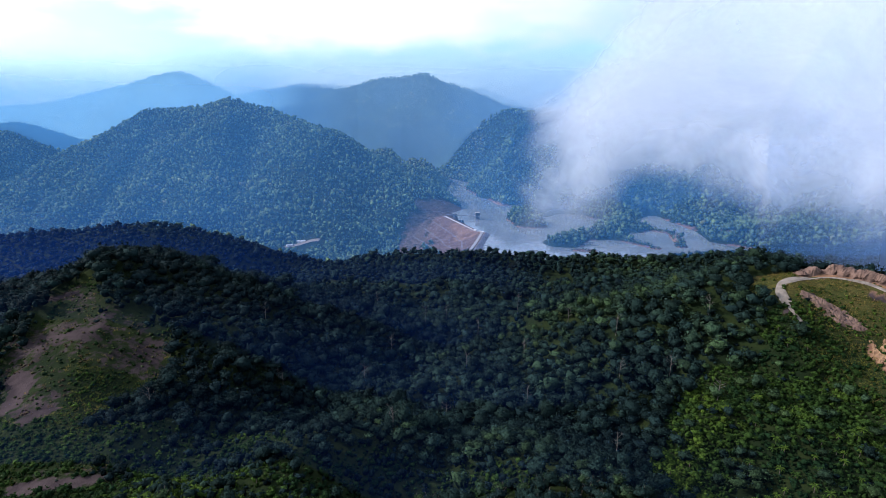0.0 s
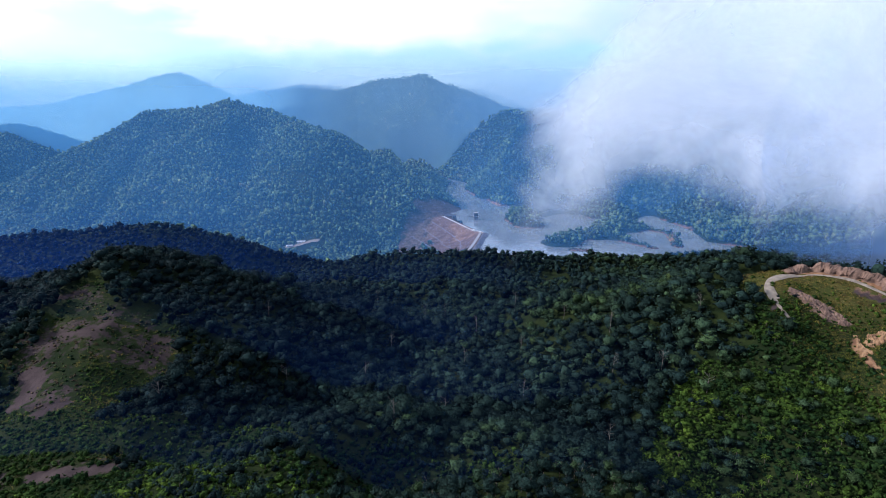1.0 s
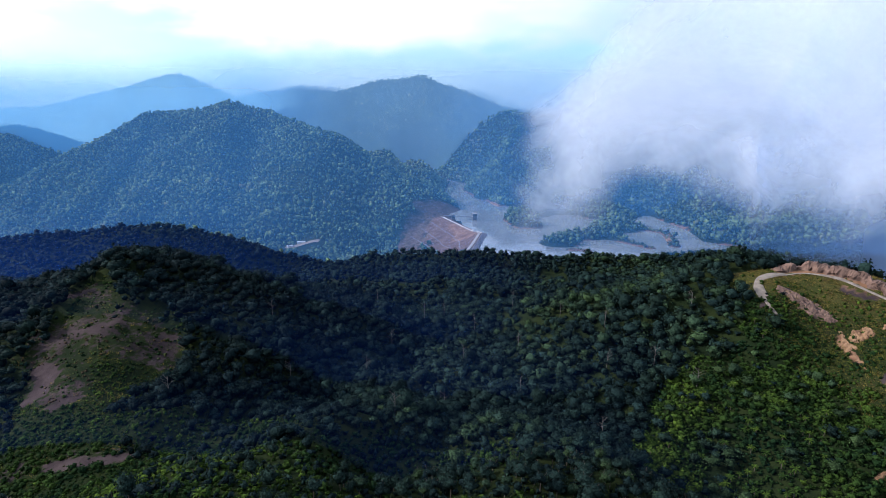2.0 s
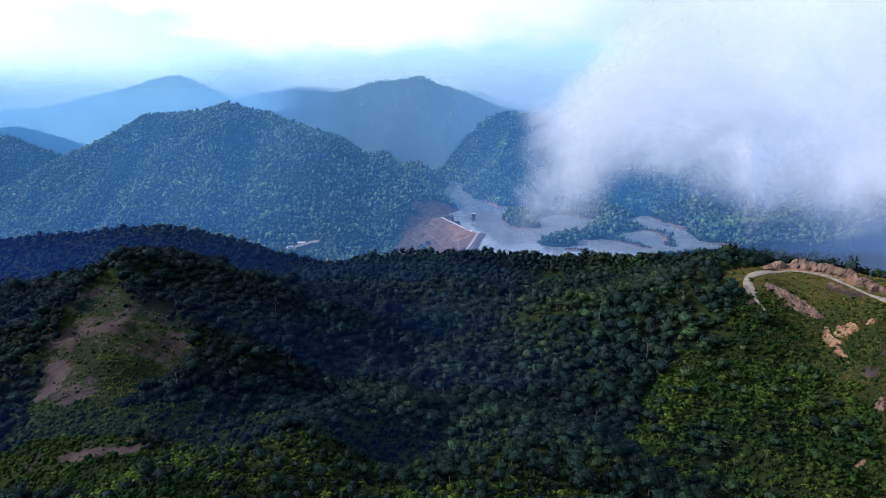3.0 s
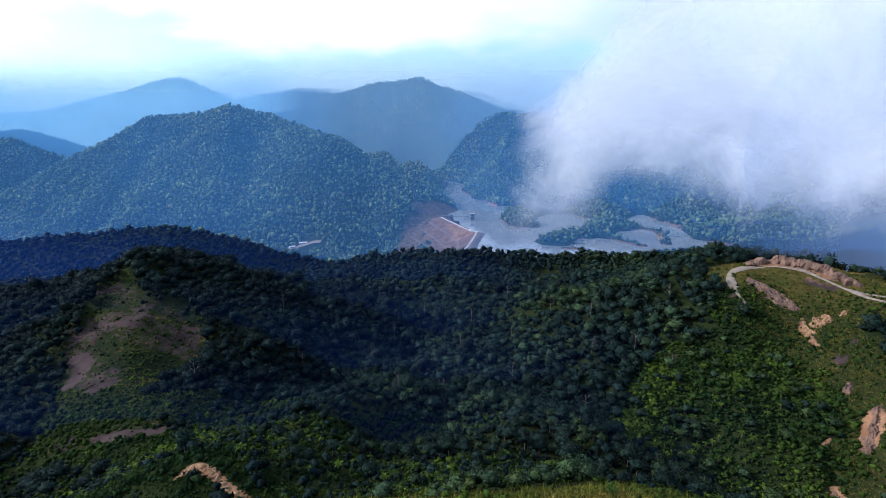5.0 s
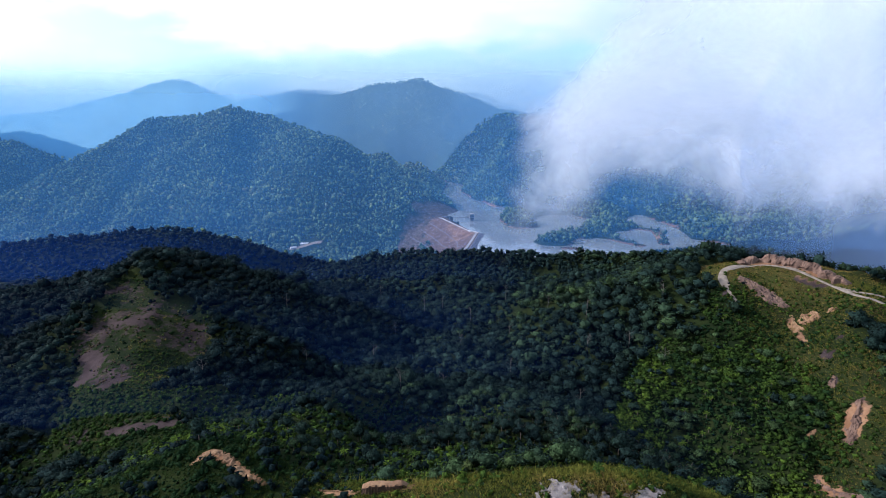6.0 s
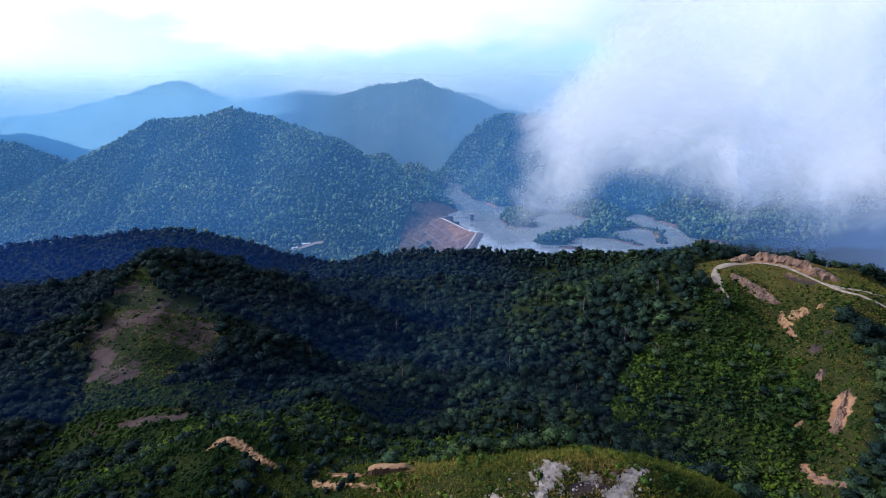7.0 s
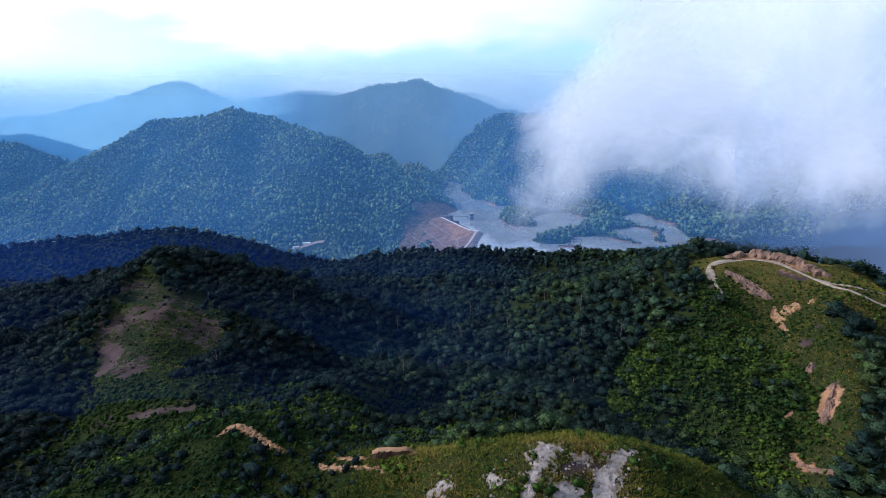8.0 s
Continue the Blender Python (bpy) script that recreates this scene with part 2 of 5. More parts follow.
# crest lines: (x, y, ground height); slope; roundness of the crest; roughness of the flanks
CRESTS = [
    ([(-190, 45, 130), (-150, 75, 148), (-85, 103, 164), (-54, 81, 167), (-38, 75, 169), (-21, 69, 174), (-8, 68, 176), (12, 61, 182), (32, 54, 187), (46, 56, 187), (60, 54, 186), (78, 50, 181), (98, 36, 170), (130, -10, 145)], 0.72, 7, 3),
    ([(-80, 92, 158), (-122, 150, 132), (-160, 198, 118), (-200, 246, 120), (-222, 322, 132), (-250, 400, 149), (-266, 440, 147), (-310, 600, 95), (-330, 760, 40)], 0.55, 22, 5),
    ([(-160, 198, 116), (-330, 180, 88), (-600, 150, 50)], 0.5, 30, 8),
    ([(-250, 400, 146), (-330, 425, 120), (-520, 490, 84), (-760, 560, 50)], 0.45, 34, 8),
    ([(-222, 330, 128), (-155, 346, 126), (-118, 400, 96), (-88, 470, 84), (-70, 560, 50)], 0.6, 14, 6),
    ([(-150, 270, 110), (-127, 294, 116), (-90, 330, 88)], 0.6, 10, 4),
    ([(-66, 90, 160), (-58, 150, 134), (-56, 208, 124), (-22, 224, 118), (-40, 300, 92), (-50, 405, 68)], 0.62, 12, 5),
    ([(26, 56, 172), (28, 118, 146), (52, 178, 130), (42, 212, 122), (50, 262, 96), (20, 340, 78)], 0.64, 12, 5),
    ([(70, 46, 166), (84, 116, 136), (70, 176, 128), (100, 214, 106)], 0.64, 12, 4),
    ([(240, 340, 151), (264, 368, 160), (300, 342, 163), (345, 330, 157), (420, 345, 128), (520, 330, 90)], 0.6, 20, 4),
    ([(242, 335, 150), (205, 320, 138), (172, 302, 131), (140, 322, 100), (100, 380, 74)], 0.62, 12, 5),
    ([(250, 350, 148), (176, 388, 125), (100, 452, 97), (50, 540, 62)], 0.62, 10, 5),
    ([(250, 320, 146), (212, 262, 122), (184, 232, 112), (176, 215, 106)], 0.5, 14, 4),
    ([(300, 335, 160), (318, 285, 154), (274, 238, 148), (252, 190, 136), (232, 148, 118), (200, 100, 100)], 0.72, 9, 3),
    ([(318, 285, 154), (400, 240, 140), (480, 160, 120)], 0.55, 20, 4),
    ([(264, 368, 158), (282, 470, 116), (330, 620, 66), (370, 780, 30), (430, 930, 2)], 0.45, 30, 7),
    ([(-217, 935, -18), (-133, 932, 4), (-50, 930, 20), (33, 930, 18), (80, 925, 24), (110, 915, 28), (165, 925, 20), (215, 920, 12), (262, 910, 20), (300, 905, 28), (360, 915, 18), (410, 900, 24), (450, 905, 14), (500, 890, 26), (560, 880, 30)], 0.42, 26, 5),
    ([(60, 925, 12), (20, 800, 30), (10, 700, 36)], 0.35, 26, 6),
    ([(-100, 930, 2), (-130, 780, 20), (-120, 660, 36)], 0.35, 26, 6),
    ([(560, 880, 24), (690, 950, 16), (820, 960, 22), (980, 940, 34), (1150, 900, 56)], 0.25, 40, 8),
    ([(760, 1060, 14), (900, 1040, 22), (1060, 1010, 40)], 0.2, 40, 8),
    ([(690, 1190, 16), (780, 1210, 22), (900, 1170, 34), (1100, 1150, 60)], 0.22, 40, 8),
    ([(-365, 1245, -50), (-295, 1252, -50)], 0.3, 30, 0),
    ([(-900, 990, 22), (-840, 1000, 29), (-676, 1000, 44), (-577, 1000, 57), (-480, 1000, 46), (-384, 1000, 23), (-298, 1000, -8)], 0.42, 36, 6),
]
HILLS = [
    ([(-1680, 1750, -40), (-1518, 1900, 8), (-1382, 1920, 100), (-1233, 1980, 172), (-1113, 2150, 271), (-958, 2150, 279), (-811, 2150, 313), (-670, 2120, 286), (-517, 2010, 236), (-304, 1700, 203), (-198, 1660, 140), (-91, 1610, 80), (-20, 1560, 24)], 0.56, 34, 54),
    ([(-811, 2150, 312), (-770, 1900, 222), (-700, 1680, 112), (-640, 1460, 28)], 0.64, 40, 18),
    ([(-560, 2040, 250), (-480, 1800, 168), (-440, 1580, 84), (-410, 1400, 10)], 0.64, 40, 18),
    ([(-1113, 2150, 270), (-1090, 1900, 150), (-1070, 1700, 62), (-1040, 1540, 0)], 0.64, 40, 18),
    ([(-958, 2150, 278), (-930, 1920, 178), (-880, 1680, 76), (-850, 1500, 10)], 0.64, 40, 18),
    ([(-330, 1740, 206), (-296, 1580, 128), (-280, 1440, 60), (-250, 1320, 0)], 0.64, 40, 18),
    ([(-198, 1660, 138), (-150, 1520, 70), (-110, 1420, 30)], 0.8, 18, 6),
    ([(-2260, 2560, 186), (-2078, 2600, 196), (-1982, 2600, 204), (-1790, 2600, 152), (-1630, 2560, 90)], 0.5, 50, 20),
    ([(-3400, 3750, 250), (-2935, 3700, 281), (-2592, 3700, 308), (-2357, 3700, 366), (-2046, 3700, 435), (-1860, 3700, 495), (-1700, 3700, 522), (-1560, 3700, 470), (-1264, 3700, 343), (-1000, 3750, 300)], 0.5, 60, 18),
    ([(-790, 3260, 300), (-701, 3300, 358), (-562, 3300, 410), (-422, 3300, 444), (-316, 3300, 474), (-212, 3300, 480), (-105, 3300, 499), (-65, 3300, 499), (-25, 3300, 486), (30, 3300, 458), (136, 3300, 436), (313, 3300, 374), (440, 3300, 322), (700, 3300, 290), (1200, 3200, 330)], 0.5, 22, 24),
    ([(-1400, 3560, 335), (-1315, 3560, 362), (-1157, 3560, 398), (-1000, 3560, 424), (-882, 3560, 448), (-685, 3560, 446), (-567, 3560, 430), (-420, 3500, 420)], 0.5, 45, 14),
    ([(-90, 3300, 490), (-60, 3050, 378), (-20, 2800, 262), (-40, 2600, 170)], 0.45, 60, 10),
    ([(-330, 3300, 460), (-330, 3060, 350), (-300, 2860, 256), (-240, 2640, 165)], 0.45, 60, 10),
    ([(-700, 2760, 236), (-560, 2780, 246), (-425, 2780, 244), (-300, 2760, 222), (-180, 2700, 170)], 0.5, 45, 8),
    ([(-160, 2020, 60), (-60, 2060, 30), (16, 2140, 14), (30, 2230, 12)], 0.35, 30, 4),
    ([(-91, 1610, 80), (-36, 1780, 46), (-6, 1940, 24)], 0.5, 30, 5),
    ([(60, 2420, 120), (140, 2340, 236), (290, 2300, 292), (469, 2300, 278), (800, 2200, 290), (1300, 2000, 300), (1900, 1700, 260), (2600, 1200, 260)], 0.5, 45, 34),
    ([(268, 2300, 270), (235, 1900, 120), (215, 1640, 14)], 0.5, 40, 12),
    ([(560, 2280, 262), (500, 1800, 120), (500, 1450, 26), (476, 1330, 10)], 0.42, 40, 12),
    ([(1000, 2120, 280), (850, 1700, 130), (720, 1400, 30), (680, 1260, 8)], 0.42, 40, 12),
    ([(1500, 1850, 270), (1250, 1500, 140), (960, 1120, 20)], 0.42, 40, 12),
    ([(100, 3700, 440), (341, 3700, 430), (615, 3700, 330), (1400, 3600, 420)], 0.45, 60, 14),
]
# the lake: (x, y, half width) along its arms
LAKE = [
    [(-74, 2560, 14), (-60, 2460, 24), (-28, 2330, 24), (50, 2260, 18), (102, 2160, 30), (82, 1960, 36), (92, 1780, 50), (140, 1600, 62), (176, 1450, 72)],
    [(176, 1450, 70), (185, 1330, 62), (205, 1200, 62), (205, 1110, 68), (195, 1062, 64)],
    [(195, 1062, 64), (420, 1054, 54), (560, 1056, 54), (640, 1064, 26)],
    [(700, 800, 20), (760, 760, 34), (860, 800, 24)],
    [(700, 1120, 10), (770, 1100, 12), (800, 1050, 10)],
    [(262, 1190, 46), (326, 1290, 46), (392, 1365, 40), (436, 1372, 26)],
    [(500, 1070, 60), (560, 1160, 56), (606, 1260, 40), (612, 1360, 20)],
]
# islets and spits: (x, y, height, half width)
ISLETS = [
    ([(280, 1106, 9), (300, 1132, 8)], 40), ([(345, 1180, 8), (385, 1190, 9), (432, 1250, 10), (478, 1330, 11)], 44), ([(385, 1185, 7), (428, 1150, 5)], 24), ([(632, 1393, 2.2), (640, 1310, 2), (645, 1245, 2.2)], 9), ([(490, 1250, 8), (520, 1290, 9)], 30), ([(424, 1138, 3.5), (470, 1068, 2)], 13),
    ([(510, 1270, 5), (570, 1222, 3), (548, 1130, 3), (530, 1084, 4)], 13), ([(296, 1048, 2.5), (326, 1044, 2)], 12),
    ([(243, 1296, 12), (232, 1380, 14), (258, 1470, 16)], 38),
]
DAM = [(26, 1386, 6), (92, 1212, 6), (112, 1192, 6), (70, 1010, 5), (50, 940, 4)]
FLOOR_Y = [-900, 0, 150, 250, 400, 500, 700, 960, 1260, 1700, 3000, 5200]
FLOOR_Z = [60, 98, 88, 76, 64, 58, 34, -32, -64, -62, -30, -40]


def offshore(x, y):
    """Distance from the lake's edge; negative on the water."""
    shore = np.full(np.shape(x), 1e9)
    for arm in LAKE:
        d, w = along(x, y, arm)
        shore = np.minimum(shore, d - w)
    return shore + 7 * rolling(x, y, 70, 41, 3)


def land(x, y):
    """Ground height at places of the plan, in metres above the lake."""
    x, y = np.asarray(x, float), np.asarray(y, float)
    floor = np.interp(y, FLOOR_Y, FLOOR_Z) + 4 * rolling(x, y, 120, 3, 3)
    heights = [floor]
    broad = rolling(x, y, 420, 11, 4, 0.55)
    gully = 1 - 2 * np.abs(rolling(x, y, 300, 23, 4, 0.5))
    for line, slope, round_top, rough in CRESTS + HILLS:
        d, z = along(x, y, line)
        fall = (np.sqrt(d * d + round_top * round_top) - round_top) * slope
        away = step(d, 0, 90 if rough < 10 else 260)
        heights.append(z - fall + rough * away * (0.45 * broad + 0.6 * (gully - 0.4)) + 0.25 * min(rough, 14) * rolling(x, y, 60, 31, 2))
    d, z = along(x, y, DAM)
    heights.append(np.where(d < 200, z - 0.36 * np.maximum(d - 6, 0), -99))
    soft = 9.0
    top = np.max(heights, axis=0)
    h = top + soft * np.log(sum(np.exp((v - top) / soft) for v in heights)) - 2
    dd, _ = along(x, y, DAM)
    h = np.where(dd < 7, np.minimum(h, 5.2), h)
    shore = offshore(x, y)
    bank = np.where(shore < 0, np.maximum(shore * 0.4, -12), shore * 0.42 + 0.004 * shore ** 2)
    h = np.minimum(h, bank)
    bench = step(along(x, y, [(-70, 1580, 0), (-20, 1500, 0), (60, 1520, 0)])[0], 85, 55) * (h > 4)
    level = h / 5.0
    h = h + bench * 5.0 * (np.floor(level) + step(level - np.floor(level), 0.45, 0.95) - level)
    wooded = step(y, 118, 175) * step(y, 900, 700)
    if np.any(wooded > 0):
        spurs = 0.42 - np.abs(rolling(x, y, 92, 131, 3, 0.45))
        h = h + 15 * spurs * wooded * (1 - patch_mask(x, y, GRASSY[2:] + [[(226, 298, 26), (230, 330, 26)]]))
    for line, wide in ISLETS:
        d, z = along(x, y, line)
        h = np.maximum(h, z * (1.15 - (d / wide) ** 2 + 0.25 * rolling(x, y, 22, 51, 2)) - 0.3)
    return h


def patch_mask(x, y, spots):
    """1 within the given strips of (x, y, half width), with a soft ragged edge."""
    m = np.zeros(np.shape(x))
    for line in spots:
        d, w = along(x, y, line)
        m = np.maximum(m, step(d / np.maximum(w, 0.1) + 0.25 * rolling(x, y, 14, 61, 3), 1.25, 0.75))
    return m


# open ground: (x, y, half width) strips
GRASSY = [
    [(-170, 62, 26), (-80, 90, 22), (-40, 68, 20), (0, 54, 20), (60, 44, 26), (110, 28, 28), (160, 0, 30)],
    [(-100, 30, 60), (100, 0, 60)],
    [(242, 338, 22), (285, 328, 30), (335, 300, 34), (400, 280, 34), (470, 250, 34)],
    [(255, 300, 30), (252, 262, 26), (250, 222, 20), (226, 176, 14), (196, 148, 12)],
    [(-118, 150, 14), (-165, 182, 24), (-205, 240, 30), (-228, 295, 30), (-250, 345, 18), (-262, 368, 9)],
    [(-190, 262, 24), (-184, 290, 26), (-200, 318, 20)],
    [(290, 275, 26), (330, 262, 22), (300, 240, 16)],
]
BARE = [
    [(-172, 186, 4), (-148, 184, 4), (-136, 187, 3)], [(-201, 174, 2.5), (-182, 171, 2.5)], [(-244, 282, 5), (-231, 267, 7), (-231, 254, 7)], [(-205, 237, 3), (-200, 242, 3)],
    [(-238, 310, 2.5), (-226, 313, 3), (-215, 318, 4)], [(-270, 356, 3), (-258, 359, 3)],
    [(-81, 93, 2.2), (-78, 97, 2.6), (-70, 91, 2.0), (-63, 85, 1.5), (-54, 80, 0.9)], [(-35, 76, 0.8), (-24, 72, 1.0), (-15, 71, 1.5), (-6, 71, 1.2)], [(-40, 73, 0.9), (-33, 70, 0.9), (-27, 68, 0.7), (-17, 64, 0.6)],
    [(38, 47, 1.2), (43, 48, 1.6), (48, 48, 1.2)],
    [(262, 350, 4), (280, 348, 5), (292, 335, 5), (303, 316, 4)], [(246, 323, 4), (252, 311, 4), (261, 296, 3)], [(286, 318, 5), (294, 306, 4)],
    [(258, 282, 1.5), (256, 270, 2.5), (251, 254, 1.2)], [(268, 277, 3)], [(283, 278, 2)], [(264, 244, 3)], [(251, 234, 4)], [(237, 189, 4), (223, 176, 4)], [(240, 213, 3)], [(211, 186, 2)],
    [(200, 165, 2), (199, 158, 3), (203, 149, 3)], [(226, 312, 2)],
    [(26, 1384, 30), (92, 1204, 30), (60, 1250, 50), (80, 1080, 46), (20, 1180, 30)], [(72, 1510, 30), (-20, 1470, 40), (40, 1440, 36), (-34, 1400, 34), (-42, 1340, 34), (-62, 1220, 34), (-44, 1120, 30)], [(10, 1330, 40), (30, 1240, 46), (50, 1150, 46), (40, 1060, 36)],
    [(-370, 1222, 22), (-300, 1232, 24), (-330, 1190, 22), (-318, 1262, 20)],
]
OCHRE = [
    [(-82, 94, 8), (-54, 80, 6)], [(-40, 71, 7), (0, 71, 7)], [(256, 268, 13)], [(268, 277, 12)], [(283, 278, 8)], [(262, 350, 9), (303, 316, 9)], [(230, 182, 10)], [(200, 158, 9)], [(211, 186, 6)],
    [(58, 1282, 22), (90, 1190, 30), (66, 1185, 26)],
]
ROCK = [[(34, 54, 2.0), (32, 50, 1.8), (29, 45, 2.0), (26, 41, 2.4)], [(58, 52.5, 1.6), (54, 49, 2), (49.5, 45, 2.8), (47, 40, 3)], [(17, 48, 1.4)], [(1, 51, 2)], [(35, 41, 2.6), (40, 41, 2.4)], [(-200, 242, 1.2)]]
ROAD = [(230, 302, 0), (229, 313, 0), (231, 328, 0), (237, 339, 0), (250, 345, 0), (266, 346, 0), (279, 341, 0), (290, 328, 0), (297, 314, 0), (302, 299, 0), (308, 277, 0), (318, 266, 0), (332, 255, 0), (384, 225, 0)]
FERNY = [[(118, 205, 20), (150, 250, 20), (172, 275, 14)], [(140, 120, 22), (168, 170, 30), (190, 215, 32), (212, 268, 26), (228, 305, 14)], [(212, 178, 13), (224, 226, 13)]]
BUSHY = [[(-115, 178, 18), (-58, 165, 20), (-18, 198, 20), (28, 188, 18)], [(-205, 188, 26), (-150, 205, 32), (-110, 218, 24), (-72, 214, 15)], [(-200, 110, 30), (-145, 130, 34), (-100, 160, 28)], [(-112, 108, 12), (-60, 99, 12), (-20, 92, 12), (30, 90, 12), (70, 84, 12), (112, 70, 14)], [(-150, 110, 26), (-100, 128, 26), (-50, 128, 22), (-10, 118, 22), (70, 110, 20), (120, 90, 24)]]


# the old landslip: thin brown scrub over raw earth
SCAR = [[(-262, 362, 7), (-235, 336, 15), (-205, 310, 26), (-182, 302, 17)], [(-252, 312, 18), (-228, 276, 24), (-208, 250, 12)], [(-190, 188, 7), (-150, 190, 9), (-130, 188, 6)]]
DAM_FACE = [[(26, 1386, 36), (92, 1212, 36), (112, 1192, 34), (70, 1010, 36)], [(4, 1330, 44), (36, 1180, 50), (40, 1080, 44)]]
SPITS = [[(520, 1264, 12), (562, 1200, 11), (538, 1120, 11), (532, 1078, 10)], [(424, 1138, 7), (470, 1068, 10)], [(296, 1048, 10), (326, 1044, 9)], [(205, 1575, 9), (215, 1566, 9)], [(664, 1230, 16)]]


def clearing(x, y):
    open_ground = np.maximum(patch_mask(x, y, GRASSY), patch_mask(x, y, BARE[-4:]))
    open_ground = np.maximum(open_ground, np.maximum(0.78 * patch_mask(x, y, FERNY), 0.88 * patch_mask(x, y, BUSHY)))
    open_ground = np.maximum(open_ground, patch_mask(x, y, SPITS))
    open_ground = np.maximum(open_ground, patch_mask(x, y, DAM_FACE))
    road_d, _ = along(x, y, ROAD)
    return np.maximum(open_ground, step(road_d, 12, 7))


# ---- ground ----
def grid_mesh(name, X, Y, Z, mat, values=None):
    rows, cols = X.shape
    me = bpy.data.meshes.new(name)
    verts = np.stack([X, Y, Z], -1).reshape(-1, 3)
    idx = np.arange(rows * cols).reshape(rows, cols)
    quads = np.stack([idx[:-1, :-1], idx[:-1, 1:], idx[1:, 1:], idx[1:, :-1]], -1).reshape(-1, 4)
    fill(me, verts, quads)
    me.polygons.foreach_set("use_smooth", np.ones(len(quads), bool))
    for key, v in (values or {}).items():
        me.attributes.new(key, "FLOAT", "POINT").data.foreach_set("value", v.reshape(-1).astype(np.float32))
    me.materials.append(mat)
    return new(name, me)


def fill(me, verts, faces):
    me.vertices.add(len(verts))
    me.vertices.foreach_set("co", np.ascontiguousarray(verts, np.float32).reshape(-1))
    k = faces.shape[1]
    me.loops.add(faces.size)
    me.loops.foreach_set("vertex_index", np.ascontiguousarray(faces, np.int32).reshape(-1))
    me.polygons.add(len(faces))
    me.polygons.foreach_set("loop_start", np.arange(0, faces.size, k, dtype=np.int32))
    me.update(calc_edges=True)


rows_y = [-900.0, -700.0, -520.0, -380.0, -270.0, -190.0, -130.0, -80.0, -40.0, -12.0]
while rows_y[-1] < 5150:
    away = abs(rows_y[-1] - 70)
    rows_y.append(rows_y[-1] + (4.0 if 1000 < rows_y[-1] < 1540 else max(1.6, 0.0135 * (away + 60))))
u = np.linspace(-1, 1, 360)
u = 0.42 * u + 0.58 * u ** 3
half = np.array([620 + 0.98 * max(v + 120, 0) for v in rows_y])
GX = u[None, :] * half[:, None]
GY = np.repeat(np.array(rows_y)[:, None], len(u), 1)
GZ = land(GX, GY)
lakeside = step(offshore(GX, GY), 40, 10) * step(GZ, 3.2, 1.2) * (GY > 900) * (rolling(GX, GY, 60, 95, 2) > -0.25)
ground = grid_mesh("ground", GX, GY, GZ, ground_mat, {
    "bare": np.max([patch_mask(GX, GY, BARE[:-4]), lakeside, (0.47 + 0.22 * rolling(GX, GY, 22, 97, 3)) * patch_mask(GX, GY, SCAR), 0.95 * patch_mask(GX, GY, BARE[-4:-3]), 0.55 * patch_mask(GX, GY, BARE[-3:-2]), 0.75 * patch_mask(GX, GY, BARE[-2:-1])], axis=0), "ochre": np.maximum(patch_mask(GX, GY, OCHRE) * np.where(GY > 900, 0.75, 1.0), np.maximum(0.6 * lakeside, 0.4 * patch_mask(GX, GY, DAM_FACE + BARE[-3:-2]))), "rock": patch_mask(GX, GY, ROCK), "turf": np.maximum(patch_mask(GX, GY, GRASSY[2:3]), 0.12 * patch_mask(GX, GY, GRASSY[3:4] + GRASSY[6:]))})
tagged(ground, "steep green hills and valleys of tropical rainforest", "ground", kind="structure")

DAM_Y, DAM_X = [940, 1010, 1192, 1212, 1386, 1500, 1510], [50, 70, 112, 92, 26, -10, -400]
WX, WY = np.meshgrid(np.arange(-190, 1100, 14.0), np.arange(640, 3130, 14.0))
water = grid_mesh("water", WX, WY, WX * 0, water_mat)
wet = bmesh.new()
wet.from_mesh(water.data)
dry = [f for f in wet.faces if offshore(np.array([f.calc_center_median().x]), np.array([f.calc_center_median().y]))[0] > 48
       or f.calc_center_median().x < np.interp(f.calc_center_median().y, DAM_Y, DAM_X)]
bmesh.ops.delete(wet, geom=dry, context="FACES")
wet.to_mesh(water.data)
tagged(water, "calm grey-blue reservoir reflecting the pale sky", "water", kind="structure")


# ---- vegetation ----
rng = np.random.default_rng(7)


def dome(sides, rings, seed, droop=-0.25, rough=0.28):
    """A low lumpy dome, about 1 in radius, with its middle at the origin."""
    r = np.random.default_rng(seed)
    verts, faces = [(0.1 * r.normal(), 0.1 * r.normal(), 0.92 + 0.12 * r.random())], []
    for i in range(rings):
        a = (i + 1) / rings * (math.pi / 2 - droop)
        for j in range(sides):
            b = (j + 0.5 * (i % 2)) / sides * 2 * math.pi + 0.15 * r.normal()
            k = 1 + rough * (r.random() - 0.55)
            verts.append((k * math.sin(a) * math.cos(b), k * math.sin(a) * math.sin(b), k * math.cos(a) * 0.95))
    for j in range(sides):
        faces.append((0, 1 + j, 1 + (j + 1) % sides))
    for i in range(rings - 1):
        for j in range(sides):
            p, q = 1 + i * sides + j, 1 + i * sides + (j + 1) % sides
            faces += [(p, p + sides, q + sides), (p, q + sides, q)] if i % 2 else [(p, p + sides, q), (q, p + sides, q + sides)]
    V = np.array(verts)
    return V, np.array(faces), V / np.linalg.norm(V, axis=1)[:, None]


